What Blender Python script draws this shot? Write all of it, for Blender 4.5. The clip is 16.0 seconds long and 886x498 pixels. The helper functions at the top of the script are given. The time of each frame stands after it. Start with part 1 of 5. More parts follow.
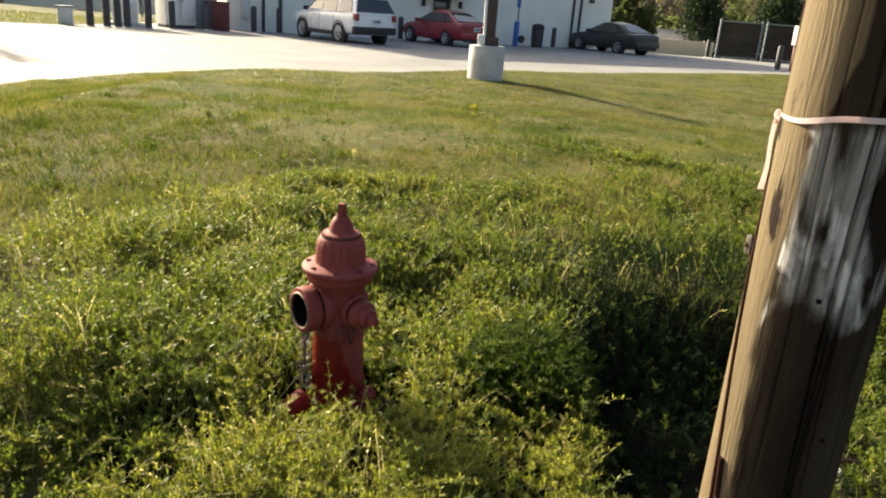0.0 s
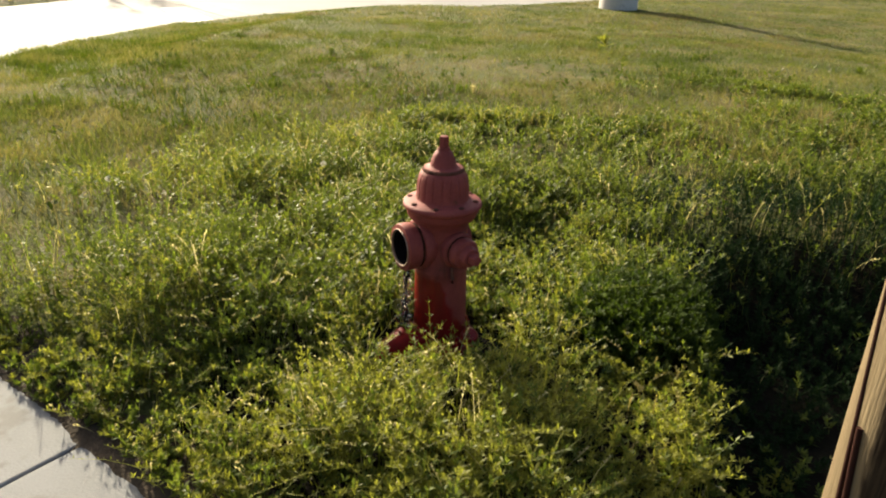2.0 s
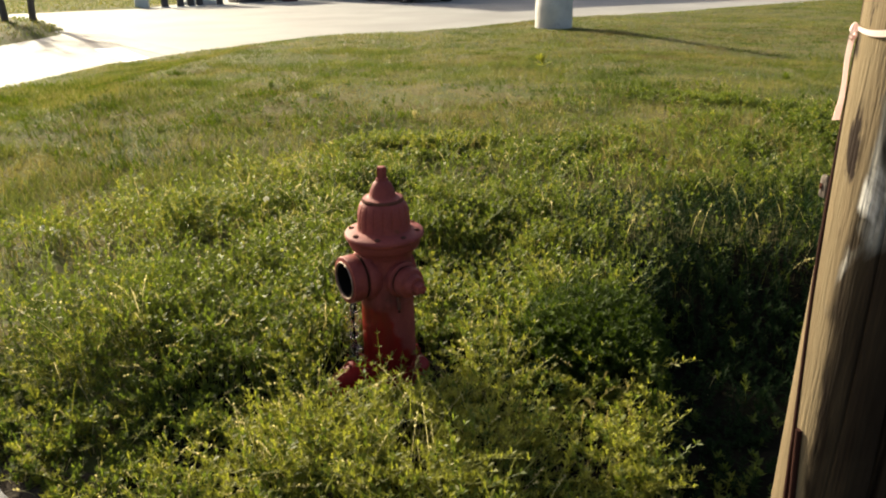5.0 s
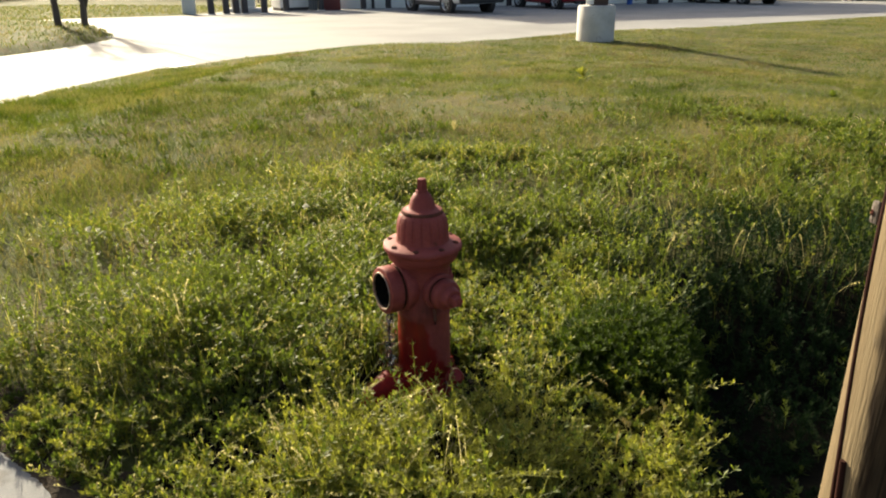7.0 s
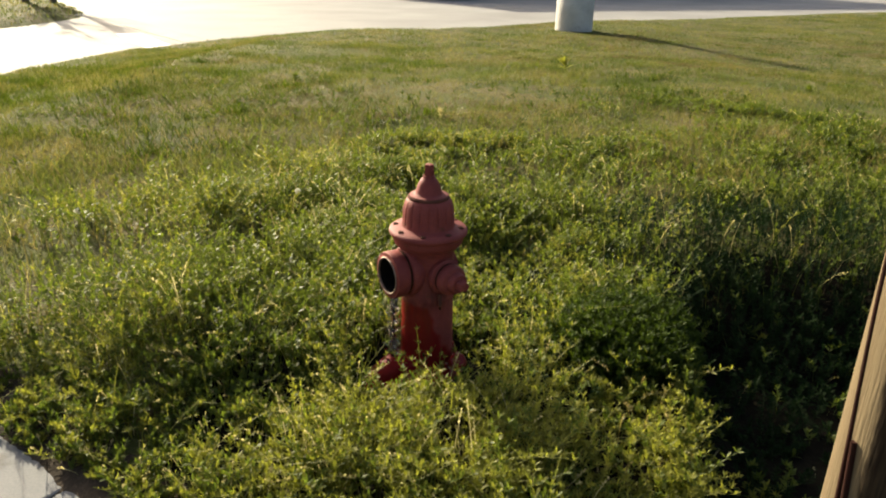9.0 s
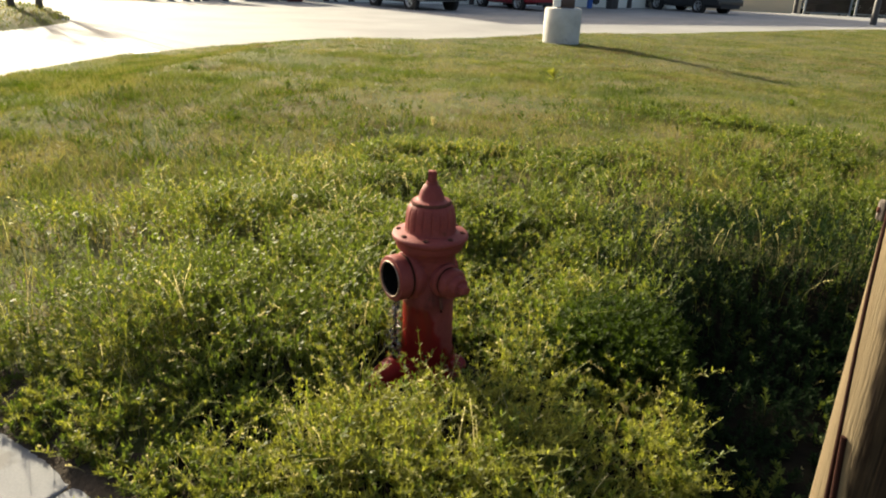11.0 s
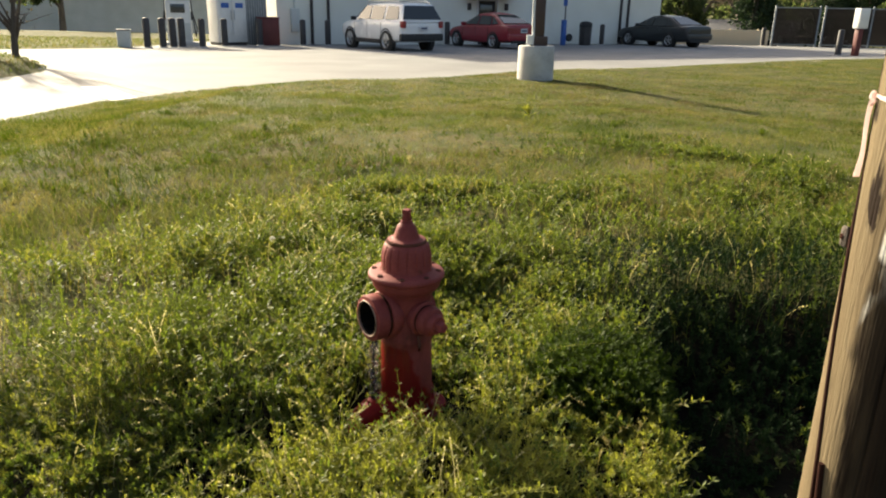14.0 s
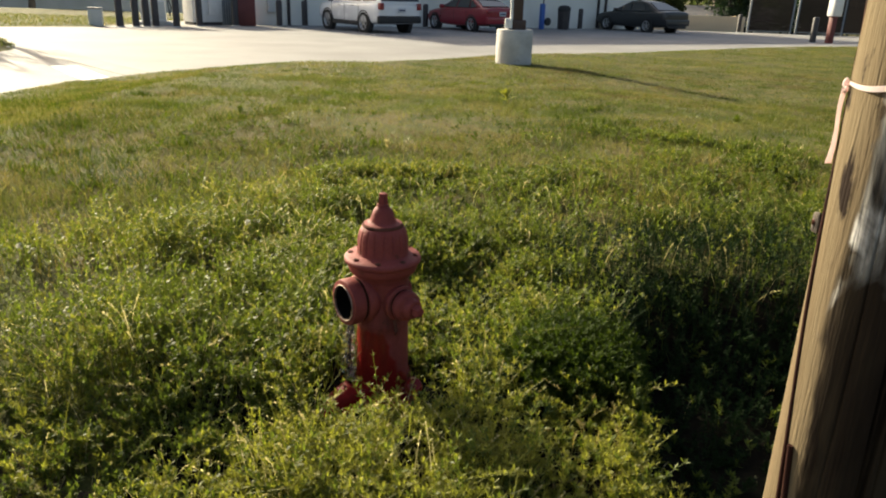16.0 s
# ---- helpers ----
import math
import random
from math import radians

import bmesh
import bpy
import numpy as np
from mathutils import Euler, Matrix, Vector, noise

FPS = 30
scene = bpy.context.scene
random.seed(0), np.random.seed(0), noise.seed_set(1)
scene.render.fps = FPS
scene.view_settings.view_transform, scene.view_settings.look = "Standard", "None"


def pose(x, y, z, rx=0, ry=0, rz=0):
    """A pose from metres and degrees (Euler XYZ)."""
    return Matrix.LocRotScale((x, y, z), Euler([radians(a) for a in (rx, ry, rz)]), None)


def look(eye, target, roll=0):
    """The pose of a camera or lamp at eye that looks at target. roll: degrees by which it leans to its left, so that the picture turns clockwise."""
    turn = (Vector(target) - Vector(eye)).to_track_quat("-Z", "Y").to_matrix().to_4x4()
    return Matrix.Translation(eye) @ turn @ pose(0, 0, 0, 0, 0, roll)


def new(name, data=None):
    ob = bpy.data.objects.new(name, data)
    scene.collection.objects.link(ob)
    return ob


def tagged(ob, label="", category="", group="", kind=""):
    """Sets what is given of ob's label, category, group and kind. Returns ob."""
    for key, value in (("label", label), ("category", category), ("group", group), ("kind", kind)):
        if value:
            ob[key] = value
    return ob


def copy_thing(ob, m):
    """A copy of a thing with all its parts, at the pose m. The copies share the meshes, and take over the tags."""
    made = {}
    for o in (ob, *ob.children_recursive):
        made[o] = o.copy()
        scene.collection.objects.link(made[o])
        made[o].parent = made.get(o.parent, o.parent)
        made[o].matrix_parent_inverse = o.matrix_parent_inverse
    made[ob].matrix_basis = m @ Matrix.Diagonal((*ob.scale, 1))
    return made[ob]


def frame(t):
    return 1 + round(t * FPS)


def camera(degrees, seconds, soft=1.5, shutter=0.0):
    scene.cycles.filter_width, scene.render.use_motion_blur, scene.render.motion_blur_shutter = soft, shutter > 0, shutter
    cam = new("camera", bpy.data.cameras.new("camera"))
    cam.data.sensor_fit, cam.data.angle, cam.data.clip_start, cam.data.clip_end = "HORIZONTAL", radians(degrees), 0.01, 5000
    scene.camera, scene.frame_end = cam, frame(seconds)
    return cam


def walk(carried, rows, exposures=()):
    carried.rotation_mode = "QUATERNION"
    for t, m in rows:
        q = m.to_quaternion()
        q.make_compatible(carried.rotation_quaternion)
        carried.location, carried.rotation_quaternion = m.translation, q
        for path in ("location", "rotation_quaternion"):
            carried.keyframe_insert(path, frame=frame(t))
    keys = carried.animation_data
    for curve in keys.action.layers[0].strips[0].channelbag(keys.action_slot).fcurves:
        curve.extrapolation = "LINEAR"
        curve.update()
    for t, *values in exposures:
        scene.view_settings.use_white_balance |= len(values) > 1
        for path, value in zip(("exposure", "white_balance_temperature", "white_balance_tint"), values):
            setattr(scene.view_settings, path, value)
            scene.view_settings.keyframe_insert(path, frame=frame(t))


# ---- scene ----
cam = camera(62.5, 16.0, soft=2.0)
PATH = [
    (0, (0.365, -2.38, 1.416), (0.354, -0.482, 0.786), 4.3),
    (0.5, (0.376, -2.348, 1.407), (0.275, -0.463, 0.746), 4.1),
    (1, (0.414, -2.286, 1.383), (0.152, -0.452, 0.63), 2.8),
    (1.5, (0.445, -2.253, 1.368), (0.004, -0.463, 0.592), -0.6),
    (2, (0.434, -2.248, 1.362), (0.091, -0.447, 0.564), 1.5),
    (2.5, (0.422, -2.234, 1.37), (0.08, -0.431, 0.577), 0.5),
    (3, (0.432, -2.239, 1.378), (0.086, -0.419, 0.624), -0.2),
    (3.5, (0.472, -2.236, 1.382), (0.214, -0.402, 0.625), -0.1),
    (4, (0.474, -2.232, 1.378), (0.245, -0.388, 0.638), -1.1),
    (6.3, (0.472, -2.234, 1.393), (0.229, -0.393, 0.649), -0.4),
    (6.5, (0.47, -2.236, 1.398), (0.192, -0.392, 0.675), -1.1),
    (7, (0.46, -2.234, 1.391), (0.138, -0.395, 0.675), -0.3),
    (7.5, (0.463, -2.224, 1.391), (0.058, -0.4, 0.677), -0.9),
    (8, (0.455, -2.232, 1.392), (0.132, -0.395, 0.668), 1.5),
    (8.5, (0.405, -2.239, 1.383), (0.121, -0.413, 0.619), 1.9),
    (9, (0.346, -2.269, 1.389), (0.107, -0.429, 0.642), 1.3),
    (9.5, (0.306, -2.308, 1.39), (0.121, -0.449, 0.675), 2.0),
    (11.8, (0.293, -2.345, 1.397), (0.093, -0.491, 0.673), 2.4),
    (12, (0.301, -2.326, 1.39), (0.156, -0.461, 0.684), 2.3),
    (12.5, (0.295, -2.329, 1.388), (0.126, -0.463, 0.69), 1.7),
    (13, (0.297, -2.339, 1.391), (0.115, -0.458, 0.739), 0.9),
    (13.5, (0.316, -2.341, 1.402), (0.25, -0.439, 0.788), 2.2),
    (14, (0.318, -2.343, 1.401), (0.162, -0.45, 0.775), 1.0),
    (14.5, (0.323, -2.346, 1.401), (0.275, -0.454, 0.757), 2.2),
    (15, (0.325, -2.343, 1.4), (0.269, -0.449, 0.759), 2.6),
    (15.5, (0.324, -2.349, 1.403), (0.289, -0.461, 0.743), 2.2),
    (16, (0.321, -2.337, 1.4), (0.228, -0.453, 0.734), 1.8),
]
EXPOSURES = [(0, 1.54), (0.5, 1.52), (1.5, 1.38), (2.5, 1.33), (4, 1.18), (6.3, 1.35), (7, 1.35), (8, 1.10), (9, 1.26), (9.7, 1.33), (12, 1.48), (13, 1.59), (13.5, 1.35),
             (14, 1.33), (15, 1.17), (16, 1.17)]
walk(cam, [(t, look(eye, target, roll)) for t, eye, target, roll in PATH], EXPOSURES)

# ---- light ----
SUN_AZ, SUN_EL = radians(-44), radians(22)
world = bpy.data.worlds.new("sky")
scene.world = world
world.use_nodes = True
wn, wl = world.node_tree.nodes, world.node_tree.links
sky = wn.new("ShaderNodeTexSky")
sky.sky_type, sky.sun_disc = "NISHITA", False
sky.sun_elevation, sky.sun_rotation = SUN_EL, SUN_AZ
sky.air_density, sky.dust_density, sky.ozone_density = 1.0, 6.0, 0.4
wl.new(sky.outputs[0], wn["Background"].inputs[0])
wn["Background"].inputs[1].default_value = 0.088
sun = new("sun", bpy.data.lights.new("sun", "SUN"))
sun.data.energy, sun.data.angle, sun.data.color = 5.5, radians(1.0), (0.98, 0.865, 0.63)
sun_way = Vector((math.sin(SUN_AZ) * math.cos(SUN_EL), math.cos(SUN_AZ) * math.cos(SUN_EL), math.sin(SUN_EL)))
sun.matrix_world = look(sun_way * 40, (0, 0, 0))


# ---- materials ----
def material(name, c1, c2, scale=8.0, rough=0.7, bump=0.2, fine=60.0, metal=0.0, stretch=(1, 1, 1), c3=None, spots=0.62, rough2=None,
             spec=0.5, bump_dist=0.01, coords="Object"):
    m = bpy.data.materials.new(name)
    m.use_nodes = True
    n, l = m.node_tree.nodes, m.node_tree.links
    b = n["Principled BSDF"]
    tc, mp = n.new("ShaderNodeTexCoord"), n.new("ShaderNodeMapping")
    mp.inputs["Scale"].default_value = stretch
    l.new(tc.outputs[coords], mp.inputs[0])
    big, small = n.new("ShaderNodeTexNoise"), n.new("ShaderNodeTexNoise")
    big.inputs["Scale"].default_value, big.inputs["Detail"].default_value = scale, 5
    small.inputs["Scale"].default_value, small.inputs["Detail"].default_value = fine, 6
    l.new(mp.outputs[0], big.inputs[0]), l.new(mp.outputs[0], small.inputs[0])
    r1 = n.new("ShaderNodeValToRGB")
    r1.color_ramp.elements[0].position, r1.color_ramp.elements[1].position = 0.32, 0.68
    r1.color_ramp.elements[0].color, r1.color_ramp.elements[1].color = (*c1, 1), (*c2, 1)
    add = n.new("ShaderNodeMath")
    add.operation = "MULTIPLY_ADD"
    add.inputs[1].default_value, add.inputs[2].default_value = 0.45, -0.22
    l.new(small.outputs[0], add.inputs[0])
    mix = n.new("ShaderNodeMath")
    l.new(big.outputs[0], mix.inputs[0]), l.new(add.outputs[0], mix.inputs[1])
    l.new(mix.outputs[0], r1.inputs[0])
    col = r1.outputs[0]
    if c3:
        sp = n.new("ShaderNodeTexNoise")
        sp.inputs["Scale"].default_value, sp.inputs["Detail"].default_value = scale * 2.3, 6
        l.new(mp.outputs[0], sp.inputs[0])
        r3 = n.new("ShaderNodeValToRGB")
        r3.color_ramp.elements[0].position, r3.color_ramp.elements[1].position = spots, spots + 0.07
        l.new(sp.outputs[0], r3.inputs[0])
        mc = n.new("ShaderNodeMixRGB")
        mc.inputs[2].default_value = (*c3, 1)
        l.new(r3.outputs[0], mc.inputs[0]), l.new(col, mc.inputs[1])
        col = mc.outputs[0]
    l.new(col, b.inputs["Base Color"])
    b.inputs["Metallic"].default_value, b.inputs["Specular IOR Level"].default_value = metal, spec
    mr = n.new("ShaderNodeMapRange")
    mr.inputs[3].default_value, mr.inputs[4].default_value = rough - 0.08, (rough2 or rough) + 0.08
    l.new(big.outputs[0], mr.inputs[0]), l.new(mr.outputs[0], b.inputs["Roughness"])
    if bump:
        bp = n.new("ShaderNodeBump")
        bp.inputs["Strength"].default_value, bp.inputs["Distance"].default_value = bump, bump_dist
        l.new(small.outputs[0], bp.inputs["Height"]), l.new(bp.outputs[0], b.inputs["Normal"])
    return m


def leaf_material(name, dark, light, dry, through_col, patch=1.3, dry_at=0.66, trans=0.58, gloss=0.7):
    """Thin leaves: colour by patch and by leaf, light passing through."""
    m = bpy.data.materials.new(name)
    m.use_nodes = True
    n, l = m.node_tree.nodes, m.node_tree.links
    b, out = n["Principled BSDF"], n["Material Output"]
    tc, geo, no = n.new("ShaderNodeTexCoord"), n.new("ShaderNodeNewGeometry"), n.new("ShaderNodeTexNoise")
    no.inputs["Scale"].default_value, no.inputs["Detail"].default_value = patch, 4
    l.new(tc.outputs["Object"], no.inputs[0])
    mx = n.new("ShaderNodeMath")
    mx.operation = "MULTIPLY_ADD"
    mx.inputs[1].default_value = 0.28
    l.new(geo.outputs["Random Per Island"], mx.inputs[0])
    sub = n.new("ShaderNodeMath")
    sub.operation = "SUBTRACT"
    sub.inputs[1].default_value = 0.14
    l.new(no.outputs[0], sub.inputs[0]), l.new(sub.outputs[0], mx.inputs[2])
    rp = n.new("ShaderNodeValToRGB")
    e = rp.color_ramp.elements
    e[0].position, e[0].color = 0.25, (*dark, 1)
    e[1].position, e[1].color = dry_at - 0.04, (*light, 1)
    d = rp.color_ramp.elements.new(dry_at + 0.12)
    d.color = (*dry, 1)
    l.new(mx.outputs[0], rp.inputs[0]), l.new(rp.outputs[0], b.inputs["Base Color"])
    b.inputs["Roughness"].default_value, b.inputs["Specular IOR Level"].default_value = gloss, 0.08 + max(0.0, 0.7 - gloss) * 0.7
    tr, ms, mc = n.new("ShaderNodeBsdfTranslucent"), n.new("ShaderNodeMixShader"), n.new("ShaderNodeMixRGB")
    mc.blend_type = "MULTIPLY"
    mc.inputs[0].default_value = 1.0
    mc.inputs[2].default_value = (*through_col, 1)
    l.new(rp.outputs[0], mc.inputs[1]), l.new(mc.outputs[0], tr.inputs[0])
    ms.inputs[0].default_value = trans
    l.new(b.outputs[0], ms.inputs[1]), l.new(tr.outputs[0], ms.inputs[2]), l.new(ms.outputs[0], out.inputs[0])
    return m


def plain(name, c, rough=0.5, metal=0.0, **k):
    return material(name, tuple(v * 0.88 for v in c), tuple(min(1, v * 1.1) for v in c), 5, rough, k.pop("bump", 0.05), 90, metal, **k)


def glass_material(name, tint, rough=0.03):
    m = bpy.data.materials.new(name)
    m.use_nodes = True
    b = m.node_tree.nodes["Principled BSDF"]
    b.inputs["Base Color"].default_value = (*tint, 1)
    b.inputs["Roughness"].default_value, b.inputs["Specular IOR Level"].default_value = rough, 0.8
    return m


M_soil = material("soil_and_thatch", (0.058, 0.064, 0.020), (0.096, 0.102, 0.034), 1.6, 0.95, 0.6, 45, c3=(0.112, 0.098, 0.042), spots=0.50, spec=0.1, bump_dist=0.03)
M_concrete = material("concrete_lot", (0.21, 0.206, 0.20), (0.28, 0.276, 0.268), 0.5, 0.8, 0.15, 25, c3=(0.25, 0.24, 0.225), spots=0.66, spec=0.22)
M_walk = material("sidewalk_concrete", (0.128, 0.132, 0.136), (0.178, 0.182, 0.187), 3.0, 0.85, 0.35, 120, c3=(0.115, 0.113, 0.108), spots=0.56, bump_dist=0.004)
M_gutter = material("pale_gutter", (0.62, 0.60, 0.56), (0.74, 0.72, 0.68), 2, 0.7, 0.1, 40)
M_gutter_dark = material("dark_gutter", (0.15, 0.145, 0.13), (0.22, 0.21, 0.19), 2, 0.8, 0.1, 40)
M_asphalt = material("asphalt", (0.04, 0.04, 0.04), (0.065, 0.063, 0.06), 1.5, 0.9, 0.4, 150)
M_pier = material("pier_concrete", (0.40, 0.39, 0.37), (0.54, 0.53, 0.50), 4, 0.85, 0.3, 70, c3=(0.33, 0.31, 0.29), spots=0.64)
M_bronze = material("bronze_paint", (0.055, 0.032, 0.026), (0.075, 0.045, 0.036), 6, 0.5, 0.05, 90)
M_stucco = material("cream_stucco", (0.76, 0.75, 0.67), (0.83, 0.82, 0.75), 0.7, 0.9, 0.25, 60)
M_trim = material("dark_trim_paint", (0.03, 0.028, 0.03), (0.05, 0.045, 0.045), 4, 0.55, 0.05, 80)
M_maroon = material("maroon_panel", (0.11, 0.022, 0.020), (0.15, 0.032, 0.028), 3, 0.6, 0.1, 60)
M_redpaint = material("red_awning", (0.42, 0.03, 0.04), (0.52, 0.045, 0.05), 2, 0.5, 0.05, 60)
M_white = material("white_enamel", (0.70, 0.70, 0.68), (0.78, 0.78, 0.76), 3, 0.45, 0.05, 50, c3=(0.58, 0.57, 0.54), spots=0.70)
M_blue = material("blue_paint", (0.03, 0.10, 0.36), (0.04, 0.13, 0.44), 4, 0.5, 0.05, 60)
M_steel = material("galvanised_steel", (0.42, 0.44, 0.45), (0.55, 0.57, 0.58), 8, 0.45, 0.1, 90, metal=0.85)
M_slat = material("brown_privacy_slats", (0.012, 0.010, 0.009), (0.022, 0.018, 0.016), 5, 0.8, 0.1, 60, spec=0.08)
M_tanwood = material("tan_fence_boards", (0.62, 0.48, 0.30), (0.74, 0.60, 0.40), 2, 0.85, 0.3, 30, stretch=(1, 1, 0.1))
M_shingle = material("grey_shingles", (0.13, 0.125, 0.125), (0.19, 0.185, 0.18), 3, 0.9, 0.4, 25)
M_siding = material("pale_siding", (0.50, 0.53, 0.50), (0.60, 0.62, 0.60), 0.8, 0.8, 0.1, 30)
M_rubber = material("tyre_rubber", (0.014, 0.014, 0.014), (0.024, 0.024, 0.023), 12, 0.8, 0.2, 90)
M_rim = material("alloy_rim", (0.42, 0.43, 0.44), (0.52, 0.53, 0.54), 12, 0.3, 0.02, 80, metal=0.8)
M_cladding = material("black_plastic", (0.018, 0.019, 0.02), (0.028, 0.029, 0.03), 10, 0.65, 0.15, 200)
M_glass = glass_material("dark_car_glass", (0.026, 0.032, 0.036))
M_taillight = glass_material("red_lens", (0.24, 0.006, 0.010), 0.3)
M_plate = plain("number_plate", (0.55, 0.57, 0.60), 0.5)
M_ink = plain("dark_lettering", (0.05, 0.06, 0.12), 0.6)
M_bark = material("grey_bark", (0.07, 0.055, 0.045), (0.13, 0.11, 0.09), 6, 0.95, 0.8, 40, stretch=(1, 1, 0.2), bump_dist=0.03)
M_ribbon = leaf_material("pink_flagging_tape", (0.80, 0.73, 0.72), (0.84, 0.78, 0.77), (0.86, 0.81, 0.79), (1.1, 0.95, 0.93), 20, 0.8, 0.5, 0.4)
M_rust = material("rusty_iron", (0.06, 0.028, 0.02), (0.13, 0.05, 0.035), 20, 0.9, 0.5, 120, spec=0.1)
M_bore = material("dark_bore", (0.004, 0.0035, 0.003), (0.010, 0.008, 0.006), 25, 0.8, 0.5, 120, spec=0.1)
M_worn = material("worn_bronze_ring", (0.16, 0.10, 0.075), (0.30, 0.22, 0.17), 25, 0.45, 0.4, 150, metal=0.4)

M_weed_dark = leaf_material("chickweed_leaves", (0.064, 0.094, 0.016), (0.136, 0.168, 0.032), (0.172, 0.186, 0.052), (1.43, 1.42, 0.70), 1.1, 0.88, 0.50, 0.50)
M_weed_yellow = leaf_material("bedstraw_leaves", (0.172, 0.180, 0.032), (0.250, 0.252, 0.050), (0.260, 0.258, 0.062), (1.38, 1.42, 0.72), 1.8, 0.88, 0.52, 0.52)
M_weed_dry = leaf_material("pale_seed_heads", (0.27, 0.25, 0.12), (0.40, 0.38, 0.23), (0.50, 0.47, 0.33), (1.5, 1.4, 1.0), 2.0, 0.7)
# Green taken near black so the leaves carry the hollow's shade.
M_shade_fern = leaf_material("shade_dark_feathery_leaves", (0.008, 0.020, 0.006), (0.020, 0.040, 0.011), (0.034, 0.054, 0.016), (1.3, 1.4, 0.7), 2.0, 0.8, 0.22)
M_grass = leaf_material("lawn_blades", (0.044, 0.066, 0.013), (0.090, 0.114, 0.026), (0.165, 0.142, 0.066), (1.6, 1.6, 0.75), 1.4, 0.51, 0.4, 0.52)
M_mound = leaf_material("fresh_feathery_leaves", (0.026, 0.046, 0.006), (0.058, 0.092, 0.011), (0.090, 0.120, 0.020), (1.5, 1.5, 0.5), 6.0, 0.85, 0.40, 0.6)
M_clump = leaf_material("clump_blades", (0.026, 0.045, 0.007), (0.066, 0.090, 0.014), (0.12, 0.12, 0.03), (1.7, 1.7, 0.55), 1.0, 0.78, 0.4)
M_straw = leaf_material("dead_grass_blades", (0.105, 0.083, 0.043), (0.165, 0.132, 0.073), (0.21, 0.175, 0.105), (1.3, 1.2, 0.8), 1.0, 0.7, 0.3)
M_crown = leaf_material("tree_leaves", (0.040, 0.055, 0.026), (0.080, 0.100, 0.045), (0.11, 0.12, 0.055), (1.3, 1.35, 0.8), 0.4, 0.75)
M_needles = leaf_material("conifer_needles", (0.024, 0.040, 0.022), (0.045, 0.070, 0.034), (0.060, 0.085, 0.04), (1.2, 1.4, 0.8), 0.4, 0.8, 0.2)
M_twigs = leaf_material("budding_twigs", (0.10, 0.085, 0.06), (0.17, 0.15, 0.10), (0.22, 0.19, 0.12), (1.3, 1.2, 0.9), 0.4, 0.7, 0.3, 0.8)


